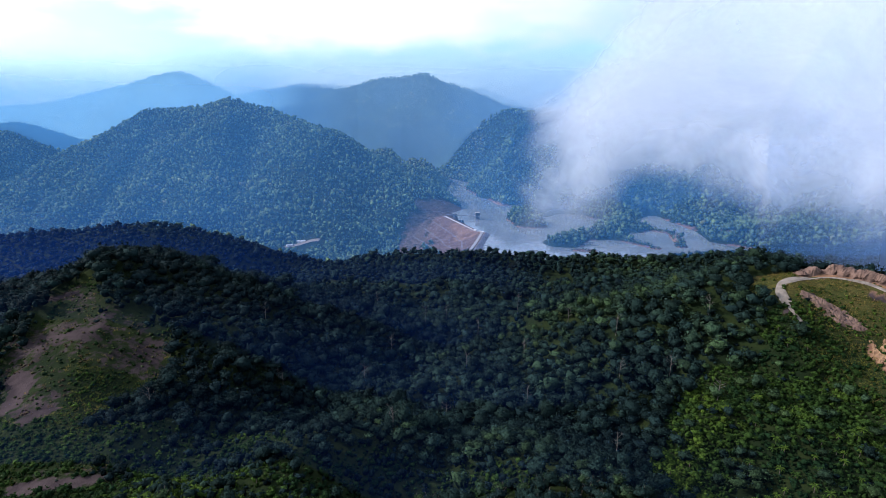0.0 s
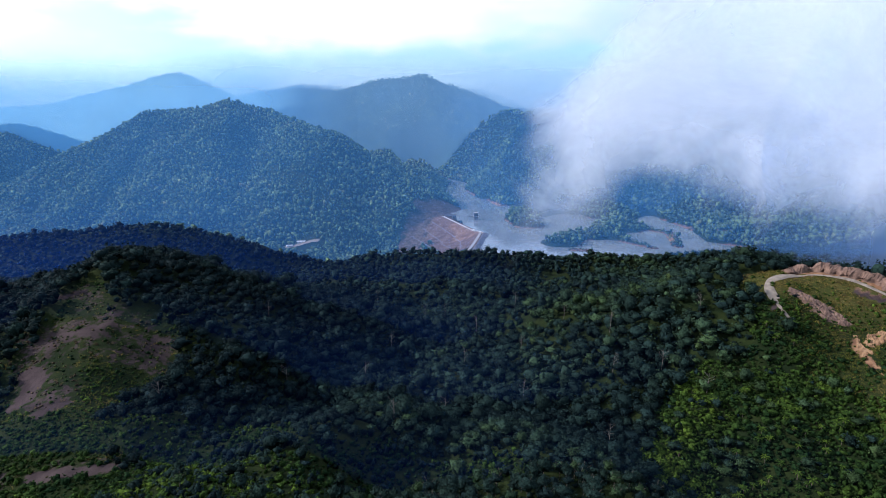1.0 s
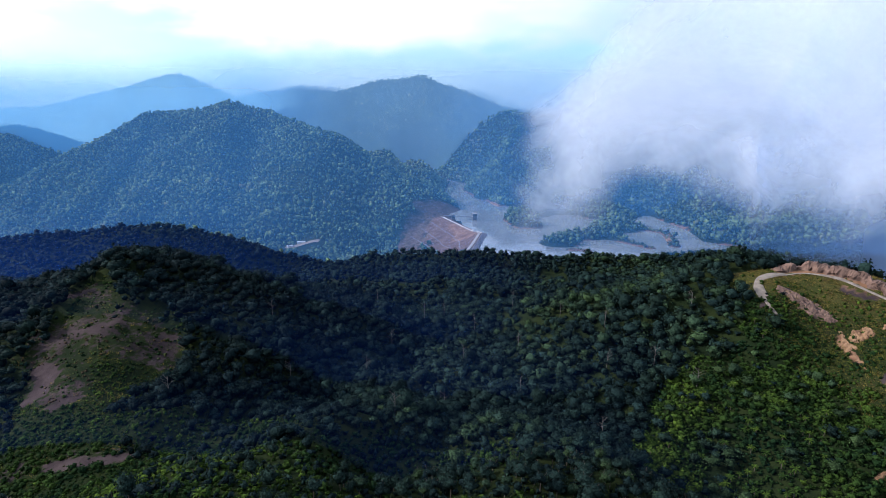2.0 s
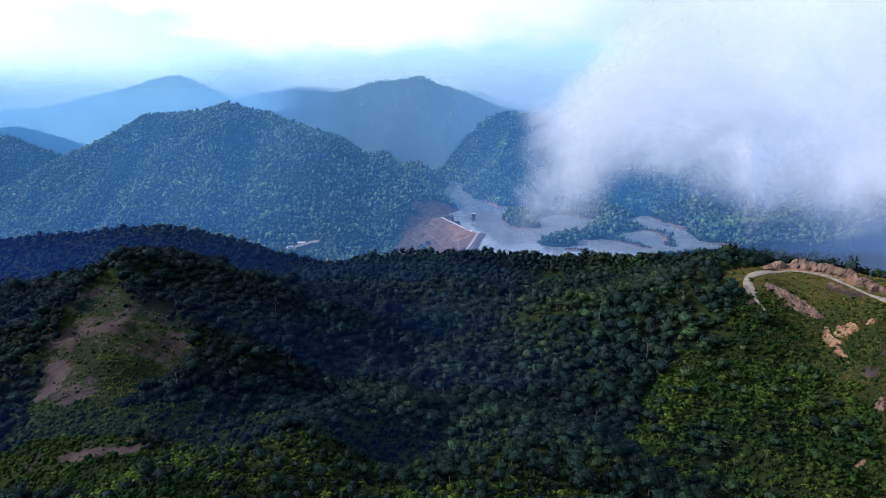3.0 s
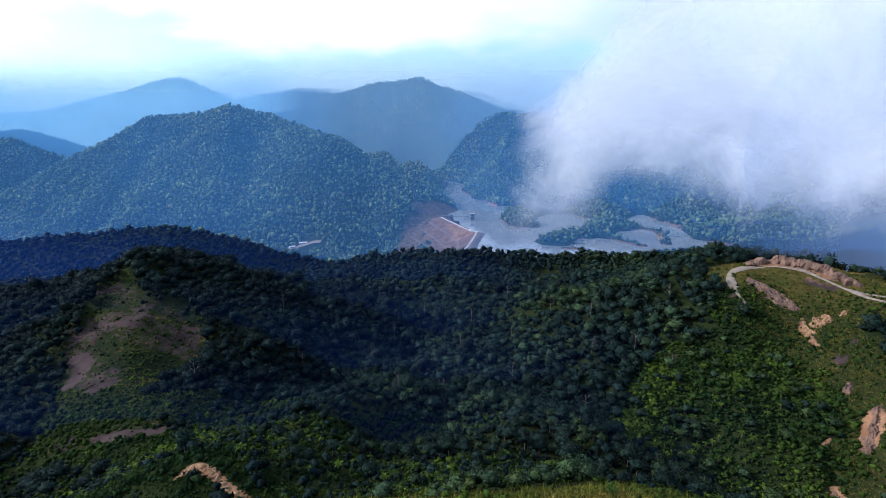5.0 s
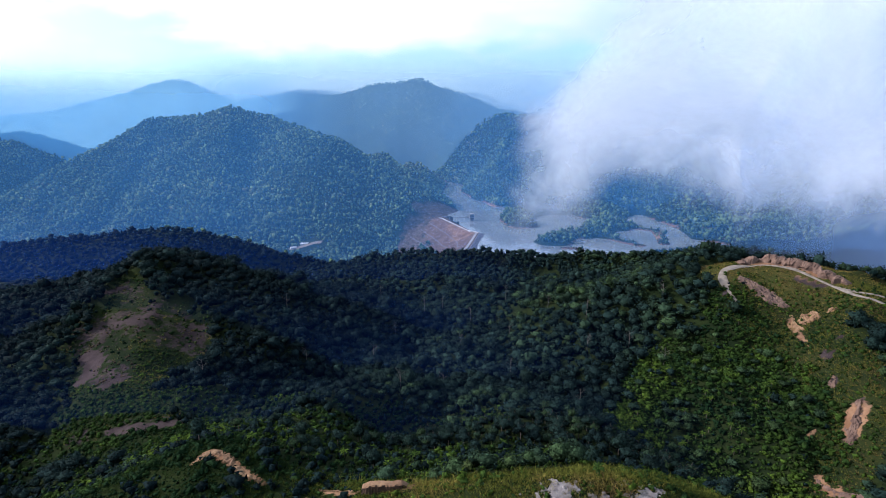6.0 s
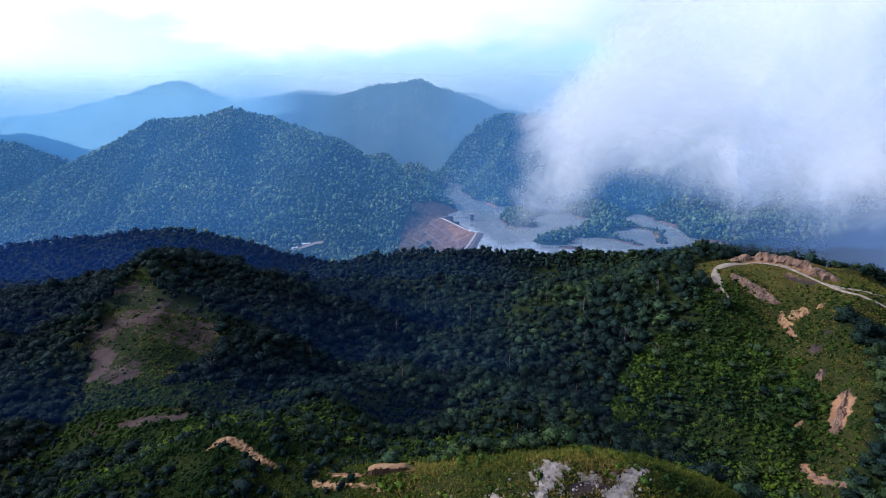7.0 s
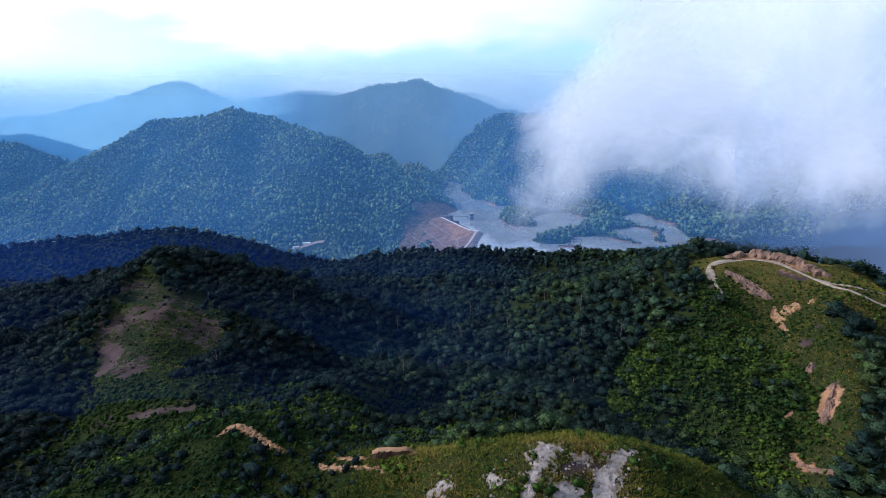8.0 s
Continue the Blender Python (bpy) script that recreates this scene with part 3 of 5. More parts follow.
def lobed_crown(seed, sides, rings, lobes, leaves, size, flat=0.8):
    """A closed crown about 1 in radius: rounded boughs grown together, with sprays of leaves standing out of them."""
    r = np.random.default_rng(seed)
    mids, rads = [], []
    for i in range(lobes):
        a, d = 2.4 * i + 0.5 * r.normal(), 0.74 * math.sqrt((i + 0.25) / lobes)
        mids.append((d * math.cos(a), d * math.sin(a), 0.5 * (0.85 - d) + 0.22 * r.random()))
        rads.append(0.26 + 0.22 * r.random())
    mids, rads = np.array(mids), np.array(rads)

    def skin(n):
        along_it = n @ mids.T
        room = rads ** 2 - (mids ** 2).sum(1) + along_it ** 2
        reach = np.where(room > 0, along_it + np.sqrt(np.maximum(room, 0)), 0)
        best = reach.argmax(1)
        far = np.maximum(reach.max(1), 0.42)
        p = n * far[:, None]
        out = 0.75 * (p - mids[best]) / rads[best][:, None] + 0.5 * n + (0, 0, 0.12)
        return p, out / np.linalg.norm(out, axis=1)[:, None]

    ways, faces = [(0.0, 0.0, 1.0)], []
    for i in range(rings):
        a = (i + 1) / rings * 2.25
        for j in range(sides):
            b = (j + 0.5 * (i % 2) + 0.2 * r.normal()) / sides * 2 * math.pi
            ways.append((math.sin(a) * math.cos(b), math.sin(a) * math.sin(b), math.cos(a)))
    for j in range(sides):
        faces.append((0, 1 + j, 1 + (j + 1) % sides))
    for i in range(rings - 1):
        for j in range(sides):
            p, q = 1 + i * sides + j, 1 + i * sides + (j + 1) % sides
            faces += [(p, p + sides, q + sides), (p, q + sides, q)] if i % 2 else [(p, p + sides, q), (q, p + sides, q + sides)]
    V, B = skin(np.array(ways))
    V = V * ((0.82 if leaves else 1.0) + 0.12 * r.normal(size=(len(V), 1)))
    V[-sides:, 2] -= 0.25
    if leaves:
        n = r.normal(size=(leaves, 3))
        n[:, 2] = np.abs(n[:, 2]) * 1.1 - 0.25
        n /= np.linalg.norm(n, axis=1)[:, None]
        mid, out = skin(n)
        lean = out + 0.8 * r.normal(size=(leaves, 3))
        lean /= np.linalg.norm(lean, axis=1)[:, None]
        s = np.cross(lean, r.normal(size=(leaves, 3)))
        s /= np.linalg.norm(s, axis=1)[:, None]
        w = np.cross(lean, s)
        L = size * (0.6 + 0.8 * r.random((leaves, 1)))
        mid = mid * (0.84 + 0.32 * r.random((leaves, 1)))
        out = out + 0.45 * r.normal(size=(leaves, 3))
        out /= np.linalg.norm(out, axis=1)[:, None]
        tri = np.stack([mid - s * L * 0.6 - w * L * 0.4, mid + s * L * 0.6 - w * L * 0.4, mid + w * L * 0.8], 1).reshape(-1, 3)
        faces = np.concatenate([np.array(faces), np.arange(len(tri)).reshape(-1, 3) + len(V)])
        V, B = np.concatenate([V, tri]), np.concatenate([B, np.repeat(out, 3, 0)])
    return V * (1, 1, flat), np.array(faces), B


def grow(name, shapes, x, y, z, wide, tall, tint, mat, label, category, tilt=0.0):
    """One mesh of many plants: shapes picked at random, turned, sized and set at the given places."""
    which = rng.integers(0, len(shapes), len(x))
    vs, fs, ts, bs, count = [], [], [], [], 0
    for s, (V, F, *B) in enumerate(shapes):
        sel = np.nonzero(which == s)[0]
        if not len(sel):
            continue
        a = rng.random(len(sel)) * 2 * math.pi
        ca, sa = np.cos(a)[:, None], np.sin(a)[:, None]
        vx = (V[None, :, 0] * ca - V[None, :, 1] * sa) * wide[sel, None]
        vy = (V[None, :, 0] * sa + V[None, :, 1] * ca) * wide[sel, None] * rng.uniform(0.68, 1.25, (len(sel), 1))
        vz = np.repeat(V[None, :, 2], len(sel), 0) * tall[sel, None]
        P = np.stack([vx + x[sel, None], vy + y[sel, None], vz + z[sel, None]], -1).reshape(-1, 3)
        vs.append(P)
        fs.append((F[None] + (np.arange(len(sel)) * len(V))[:, None, None]).reshape(-1, 3) + count)
        ts.append(np.repeat(tint[sel], len(V)))
        if B:
            b = B[0]
            bs.append(np.stack([b[None, :, 0] * ca - b[None, :, 1] * sa, b[None, :, 0] * sa + b[None, :, 1] * ca, np.repeat(b[None, :, 2], len(sel), 0)], -1).reshape(-1, 3))
        count += len(P)
    me = bpy.data.meshes.new(name)
    fill(me, np.concatenate(vs), np.concatenate(fs))
    me.attributes.new("tint", "FLOAT", "POINT").data.foreach_set("value", np.concatenate(ts).astype(np.float32))
    if bs:
        me.attributes.new("bulge", "FLOAT_VECTOR", "POINT").data.foreach_set("vector", np.concatenate(bs).astype(np.float32).reshape(-1))
    me.materials.append(mat)
    return tagged(new(name, me), label, category, kind="stuff")


def sown(x0, x1, y0, y1, cell, fan=None):
    """Places on a jittered grid; fan = (a, b): only where abs(x) < a + b * y."""
    gx, gy = np.meshgrid(np.arange(x0, x1, cell), np.arange(y0, y1, cell))
    gx = gx + rng.uniform(-0.48, 0.48, gx.shape) * cell
    gy = gy + rng.uniform(-0.48, 0.48, gy.shape) * cell
    gx, gy = gx.ravel(), gy.ravel()
    if fan:
        ok = np.abs(gx) < fan[0] + fan[1] * gy
        gx, gy = gx[ok], gy[ok]
    return gx, gy


def stand(name, y0, y1, cell, shapes, size, rise, tone, label, mat=None, fan=(130, 0.88), margin=0.9):
    x, y = sown(-(fan[0] + fan[1] * y1), fan[0] + fan[1] * y1, y0, y1, cell, fan)
    z = land(x, y)
    keep = (z > 1.0 + margin) | ((z > -75) & (x < np.interp(y, DAM_Y, DAM_X) - 40) & (y < 1500)) | ((y > 1500) & (x < -700))
    keep &= rng.random(len(x)) > clearing(x, y) * 1.1
    keep &= ~((np.abs(x - 15) < 115) & (y > 92) & (y < 172))
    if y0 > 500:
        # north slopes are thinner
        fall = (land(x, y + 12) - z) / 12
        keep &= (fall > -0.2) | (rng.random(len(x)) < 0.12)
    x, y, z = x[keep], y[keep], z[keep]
    big = rng.random(len(x)) ** (1.7 if y0 < 1100 else 2.2)
    wide = cell * size * (0.6 + 0.65 * big) * (1 + 0.2 * wave(x, y, 60, 71))
    tall_one = (rng.random(len(x)) < 0.07) * (y0 < 1100)
    wide = wide * (1 + 0.45 * tall_one)
    lift = rise * (0.6 + 0.85 * big + 0.25 * rng.random(len(x)) + 0.5 * tall_one + 0.35 * wave(x, y, 38, 77))
    # shade on the left and sunlight far off are put into the tint
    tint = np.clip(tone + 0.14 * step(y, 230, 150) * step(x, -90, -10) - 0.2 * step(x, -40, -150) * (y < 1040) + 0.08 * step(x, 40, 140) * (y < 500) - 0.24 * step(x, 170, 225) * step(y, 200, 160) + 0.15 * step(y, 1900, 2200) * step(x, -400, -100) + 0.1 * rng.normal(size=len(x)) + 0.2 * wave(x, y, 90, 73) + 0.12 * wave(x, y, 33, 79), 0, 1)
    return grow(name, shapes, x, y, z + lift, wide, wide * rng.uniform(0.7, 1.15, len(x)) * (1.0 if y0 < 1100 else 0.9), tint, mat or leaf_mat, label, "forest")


near_crowns = [lobed_crown(100 + i, 7, 4, 8, 150, 0.14, 0.66 + 0.05 * i) for i in range(12)]
mid_crowns = [lobed_crown(200 + i, 6, 3, 7, 50, 0.19, 0.64 + 0.045 * i) for i in range(12)]
far_crowns = [lobed_crown(300 + i, 5, 3, 5, 14, 0.27, 0.6 + 0.035 * i) for i in range(12)]
hill_crowns = [lobed_crown(400 + i, 5, 3, 3, 0, 0.0, 0.75 + 0.04 * i) for i in range(14)]
ridge_crowns = [dome(5, 2, 500 + i, -0.3, 0.6) for i in range(10)]

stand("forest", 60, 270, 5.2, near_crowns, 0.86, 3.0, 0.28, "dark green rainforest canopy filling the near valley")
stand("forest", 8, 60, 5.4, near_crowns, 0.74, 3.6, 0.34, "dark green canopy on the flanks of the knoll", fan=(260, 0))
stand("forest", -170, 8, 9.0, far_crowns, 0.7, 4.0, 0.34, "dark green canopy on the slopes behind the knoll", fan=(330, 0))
# lower tone on these two stands imitates cloud shade over the valley
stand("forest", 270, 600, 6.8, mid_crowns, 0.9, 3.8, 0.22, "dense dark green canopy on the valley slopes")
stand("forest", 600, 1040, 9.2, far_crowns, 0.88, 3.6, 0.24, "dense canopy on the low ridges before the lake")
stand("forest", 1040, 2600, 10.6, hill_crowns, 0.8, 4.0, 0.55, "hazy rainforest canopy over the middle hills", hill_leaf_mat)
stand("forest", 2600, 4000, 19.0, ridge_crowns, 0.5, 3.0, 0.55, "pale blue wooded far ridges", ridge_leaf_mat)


def tuft(seed, blades=8, lean=0.45, width=0.09):
    """A tuft of tall grass, 1 high."""
    r = np.random.default_rng(seed)
    vs, bs = [], []
    for i in range(blades):
        a, b = r.random() * 6.283, r.random() * 6.283
        foot = np.array((0.34 * r.normal(), 0.34 * r.normal(), 0))
        side = np.array((-math.sin(a), math.cos(a), 0)) * width * (0.7 + 0.6 * r.random())
        tip = foot + np.array((math.cos(b) * lean * r.random(), math.sin(b) * lean * r.random(), 0.6 + 0.5 * r.random()))
        vs += [foot - side, foot + side, tip]
        up_ward = np.array((0.5 * r.normal(), 0.5 * r.normal(), 1.0))
        bs += [up_ward / np.linalg.norm(up_ward)] * 3
    return np.array(vs), np.arange(blades * 3).reshape(-1, 3), np.array(bs)


shrubs = [lobed_crown(600 + i, 6, 2, 3, 14, 0.26, 0.95) for i in range(8)]
tufts = [tuft(700 + i, 13, 1.25, 0.06) for i in range(8)]


def cover(name, box, cell, chance, shapes, size, tall, lift, tint_mid, mat, label, category):
    x, y = sown(*box, cell)
    keep = (rng.random(len(x)) < chance(x, y)) & (along(x, y, ROAD)[0] > 1.5)
    x, y = x[keep], y[keep]
    s = size * (0.55 + 1.0 * rng.random(len(x)) ** 1.6) * (1 + (0.4 * wave(x, y, 7, 88) if mat == grass_mat else 0.25 * wave(x, y, 24, 89)))
    # knoll plants darken to the left, their tint imitating the shaded side
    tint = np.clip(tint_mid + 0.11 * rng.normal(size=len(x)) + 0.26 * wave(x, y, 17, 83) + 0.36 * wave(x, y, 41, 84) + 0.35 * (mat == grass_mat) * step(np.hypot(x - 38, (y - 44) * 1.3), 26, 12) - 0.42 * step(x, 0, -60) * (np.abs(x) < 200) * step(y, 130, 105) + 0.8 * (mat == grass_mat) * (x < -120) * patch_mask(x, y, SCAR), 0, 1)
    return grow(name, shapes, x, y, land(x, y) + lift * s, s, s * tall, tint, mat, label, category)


def barren(x, y):
    return np.maximum(patch_mask(x, y, BARE), patch_mask(x, y, ROCK))


def knoll(x, y):
    return patch_mask(x, y, GRASSY[:2])


cover("bushes", (-240, 150, 60, 250), 3.1, lambda x, y: patch_mask(x, y, BUSHY) * (1 - barren(x, y)), shrubs, 2.1, 0.9, 0.2, 0.38, shrub_mat, "olive green bushes and saplings behind the knoll", "bushes")
cover("bushes", (100, 300, 90, 330), 2.3, lambda x, y: patch_mask(x, y, FERNY) * (1 - barren(x, y)), shrubs, 2.7, 0.85, 0.2, 0.42, shrub_mat, "bright green bushes on the cleared slope", "bushes")
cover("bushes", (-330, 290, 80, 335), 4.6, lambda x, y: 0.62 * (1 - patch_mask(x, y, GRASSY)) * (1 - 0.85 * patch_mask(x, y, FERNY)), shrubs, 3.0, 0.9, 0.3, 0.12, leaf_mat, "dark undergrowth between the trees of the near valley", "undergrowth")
cover("bushes", (-290, -110, 170, 370), 2.5, lambda x, y: 0.3 * patch_mask(x, y, SCAR) * (1 - 0.8 * barren(x, y)), shrubs, 1.1, 0.8, 0.1, 0.92, leaf_mat, "dry brown scrub on the old landslip", "bushes")
cover("bushes", (280, 690, 1040, 1290), 6.0, lambda x, y: 0.6 * patch_mask(x, y, SPITS) * (land(x, y) > 0.6), shrubs, 3.6, 1.2, 0.3, 0.55, hill_leaf_mat, "low green bushes on the spits of the lake", "bushes")
cover("bushes", (-290, -90, 120, 400), 2.5, lambda x, y: 0.85 * patch_mask(x, y, GRASSY[4:6]) * (1 - barren(x, y)) * (1 - 0.9 * patch_mask(x, y, SCAR)), shrubs, 1.7, 0.8, 0.1, 0.16, shrub_mat, "low green scrub on the old landslip", "bushes")
cover("bushes", (180, 460, 130, 380), 3.0, lambda x, y: np.maximum(0.14 * patch_mask(x, y, GRASSY[2:3]), 0.85 * np.maximum(patch_mask(x, y, GRASSY[3:4]), patch_mask(x, y, GRASSY[6:]))) * (1 - barren(x, y)), shrubs, 1.8, 1.0, 0.1, 0.38, shrub_mat, "scattered green scrub on the cleared hilltop", "bushes")
cover("bushes", (-190, 180, 15, 110), 3.6, lambda x, y: 0.4 * knoll(x, y) * (1 - barren(x, y)), shrubs, 1.0, 0.8, 0.1, 0.45, shrub_mat, "low bright green shrubs among grass", "bushes")
cover("bushes", (-190, 140, 30, 112), 2.9, lambda x, y: 0.9 * knoll(x, y) * (1 - barren(x, y)) * step(wave(x, y, 13, 87) - 0.3 * step(x, -60, 20), 0.0, 0.35), shrubs, 1.9, 0.9, 0.15, 0.3, shrub_mat, "rounded dark green bushes dotting the knoll", "bushes")
mats = [lobed_crown(650 + i, 5, 2, 3, 9, 0.32, 0.7) for i in range(8)]
cover("bushes", (-190, -25, 30, 112), 4.6, lambda x, y: 0.8 * knoll(x, y) * (1 - barren(x, y)) * step(wave(x, y, 19, 91), -0.2, 0.3), shrubs, 3.3, 1.0, 0.2, 0.1, leaf_mat, "tall dark bushes in clumps on the knoll's flank", "bushes")
cover("bracken", (-190, 180, 20, 112), 1.8, lambda x, y: (0.5 + 0.45 * step(x, -5, -45)) * knoll(x, y) * (1 - barren(x, y)), mats, 1.2, 0.65, 0.1, 0.24, shrub_mat, "low olive bracken creeping over the knoll", "bracken")
cover("grass", (-150, 150, 28, 112), 0.95, lambda x, y: (1 - 0.35 * step(x, -15, -50)) * knoll(x, y) * (1 - 0.9 * barren(x, y)), tufts, 1.25, 0.9, -0.1, 0.26, grass_mat, "tall olive and brown grass on the knoll", "grass")
cover("grass", (190, 420, 140, 375), 1.4, lambda x, y: 0.85 * np.maximum(patch_mask(x, y, GRASSY[2:4]), patch_mask(x, y, GRASSY[6:])) * (1 - 0.95 * barren(x, y)), tufts, 1.3, 0.8, -0.1, 0.72, grass_mat, "yellow-green grass on the cleared hilltop", "grass")
cover("grass", (-290, -90, 120, 400), 2.1, lambda x, y: 0.7 * patch_mask(x, y, GRASSY[4:6]) * (1 - 0.95 * barren(x, y)) * (1 - 0.85 * patch_mask(x, y, SCAR)), tufts, 1.5, 0.8, -0.1, 0.08, grass_mat, "dull green grass on the old landslip", "grass")


# ---- haze and cloud ----
def vapour(name, albedo, build):
    """Thin lit vapour: scatters daylight from both sides; build(tree, position) gives its density 0..1."""
    m, t = material(name)
    pos = wire(t, "ShaderNodeNewGeometry").outputs["Position"]
    density = build(t, pos)
    front = wire(t, "ShaderNodeBsdfDiffuse", {0: (*albedo, 1)}).outputs[0]
    behind = wire(t, "ShaderNodeBsdfTranslucent", {0: (*albedo, 1)}).outputs[0]
    lit = wire(t, "ShaderNodeMixShader", {0: 0.5, 1: front, 2: behind}).outputs[0]
    clear_air = wire(t, "ShaderNodeBsdfTransparent").outputs[0]
    finish(t, wire(t, "ShaderNodeMixShader", {0: density, 1: clear_air, 2: lit}).outputs[0])
    return m


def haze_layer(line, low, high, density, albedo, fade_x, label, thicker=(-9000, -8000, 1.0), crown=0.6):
    """An upright tinted sheet standing in for haze over a line of the plan, thinning upwards and towards its ends."""
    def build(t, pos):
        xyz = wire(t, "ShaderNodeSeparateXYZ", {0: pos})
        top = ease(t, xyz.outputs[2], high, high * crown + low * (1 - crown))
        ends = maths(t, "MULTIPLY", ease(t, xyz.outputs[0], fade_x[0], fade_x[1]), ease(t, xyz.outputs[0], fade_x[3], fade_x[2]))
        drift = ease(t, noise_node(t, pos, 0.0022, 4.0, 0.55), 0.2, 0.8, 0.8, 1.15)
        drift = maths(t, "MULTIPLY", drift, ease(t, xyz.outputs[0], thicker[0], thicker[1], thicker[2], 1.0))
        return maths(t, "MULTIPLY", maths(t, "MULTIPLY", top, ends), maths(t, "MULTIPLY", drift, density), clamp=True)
    n = 60
    px = np.interp(np.linspace(0, 1, n), np.linspace(0, 1, len(line)), [p[0] for p in line])
    py = np.interp(np.linspace(0, 1, n), np.linspace(0, 1, len(line)), [p[1] for p in line])
    zs = np.linspace(low, high, 6)
    ob = grid_mesh("haze", np.tile(px, (6, 1)), np.tile(py, (6, 1)), np.repeat(zs[:, None], n, 1), vapour("haze", albedo, build))
    return tagged(ob, label, "haze", kind="stuff")


# DEEP is darkened so that its haze reads as lying in shade
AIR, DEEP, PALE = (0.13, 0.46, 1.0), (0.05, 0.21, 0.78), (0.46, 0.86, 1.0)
LEAN = math.cos(radians(SUN_SIDE)) / math.sin(radians(SUN_SIDE))     # the layers stand in the line of the sun


def sheet(x0, x1, at_x, at_y):
    return [(x0, at_y + LEAN * (x0 - at_x)), (x1, at_y + LEAN * (x1 - at_x))]


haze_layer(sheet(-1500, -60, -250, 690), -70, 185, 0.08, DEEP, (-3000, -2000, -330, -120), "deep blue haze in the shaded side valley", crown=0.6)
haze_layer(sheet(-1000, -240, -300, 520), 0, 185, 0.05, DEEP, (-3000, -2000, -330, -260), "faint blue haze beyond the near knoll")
# added blue sheets: valley haze, and a blue tint for the near shadows
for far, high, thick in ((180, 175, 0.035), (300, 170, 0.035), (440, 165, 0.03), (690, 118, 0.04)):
    haze_layer(sheet(-900, 540, 0, far), -70, high, thick, (0.03, 0.15, 0.70), (-3000, -2000, -20, 200), "faint blue haze in the wooded valley, also tinting its shadows blue", crown=0.7)
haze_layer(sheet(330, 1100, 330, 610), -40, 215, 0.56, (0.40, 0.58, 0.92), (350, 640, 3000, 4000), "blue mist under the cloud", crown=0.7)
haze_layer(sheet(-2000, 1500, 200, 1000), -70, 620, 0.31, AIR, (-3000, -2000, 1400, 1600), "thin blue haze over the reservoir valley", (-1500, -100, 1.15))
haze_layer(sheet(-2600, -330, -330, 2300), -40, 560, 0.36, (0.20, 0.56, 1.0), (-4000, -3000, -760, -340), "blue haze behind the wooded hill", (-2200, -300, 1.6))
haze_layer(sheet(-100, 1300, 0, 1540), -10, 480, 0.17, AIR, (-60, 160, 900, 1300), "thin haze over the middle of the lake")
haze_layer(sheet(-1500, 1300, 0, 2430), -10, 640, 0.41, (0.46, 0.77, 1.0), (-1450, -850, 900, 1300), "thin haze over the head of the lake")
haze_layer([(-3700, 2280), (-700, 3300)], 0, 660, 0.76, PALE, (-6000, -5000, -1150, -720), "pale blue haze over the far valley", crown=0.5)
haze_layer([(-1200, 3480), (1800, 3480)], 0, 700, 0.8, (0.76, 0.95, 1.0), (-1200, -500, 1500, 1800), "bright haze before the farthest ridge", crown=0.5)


def cloud_bank(y, seed, density, edge, base):
    def build(t, pos):
        xyz = wire(t, "ShaderNodeSeparateXYZ", {0: pos})
        moved = wire(t, "ShaderNodeMapping", {0: pos, "Location": (seed * 311.0, 0, seed * 97.0), "Scale": (1, 1, 1.2)}).outputs[0]
        billow = noise_node(t, moved, 0.0062, 8.0, 0.6, 0.5)
        shear = maths(t, "MAXIMUM", maths(t, "MULTIPLY_ADD", xyz.outputs[2], 0.9, -250.0), 0.0)
        across = maths(t, "SUBTRACT", xyz.outputs[0], shear)
        side = ease(t, across, edge - 60, edge + 110, -0.6, 0.62)
        hem = t.nodes.new("ShaderNodeValToRGB")
        curl = maths(t, "MULTIPLY_ADD", noise_node(t, moved, 0.007, 1.5, 0.5), 200.0, -100.0)
        t.links.new(maths(t, "MULTIPLY_ADD", maths(t, "ADD", xyz.outputs[0], curl), 1 / 700, -100 / 700), hem.inputs[0])
        while len(hem.color_ramp.elements) < 6:
            hem.color_ramp.elements.new(0.5)
        for e, (hx, hz) in zip(hem.color_ramp.elements, ((150, 85), (215, 118), (300, 190), (390, 172), (480, 140), (640, 95))):
            e.position, e.color = (hx - 100) / 700, (hz / 400, hz / 400, hz / 400, 1)
        over = maths(t, "MULTIPLY_ADD", hem.outputs[0], -400.0, xyz.outputs[2])
        under = ease(t, over, base - 120, base + 120, -0.7, 0.6)
        body = maths(t, "ADD", maths(t, "MINIMUM", side, under), maths(t, "MULTIPLY_ADD", billow, 1.7, -0.8))
        return maths(t, "MULTIPLY", ease(t, body, -0.18, 0.95), density, clamp=True)
    X, Z = np.meshgrid(np.linspace(60, 1700, 60), np.linspace(20, 1000, 40))
    Y = y + 40 * np.sin(X / 170 + seed) + 0.06 * X + 25 * np.sin(Z / 120 + 2 * seed)
    ob = grid_mesh("cloud", X, Y, Z, vapour("cloud_vapour", (0.79, 0.87, 0.96), build))
    return tagged(ob, "soft white cloud bank drifting over the lake", "cloud", kind="stuff")


for k, (cy, cd, ce, cb) in enumerate([(650, 0.6, 148, 25), (760, 0.8, 130, 8), (880, 0.95, 150, 0)]):
    cloud_bank(cy, k + 1.0, cd, ce, cb)


# ---- helpers for built things ----
concrete_mat = surface("weathered_concrete", (0.14, 0.136, 0.13), (0.23, 0.225, 0.215), 0.12)
white_mat = surface("white_paint", (0.42, 0.42, 0.41), (0.56, 0.56, 0.55), 0.2, rough=0.6, bump=0.05, detail_dark=(0.3, 0.3, 0.29))
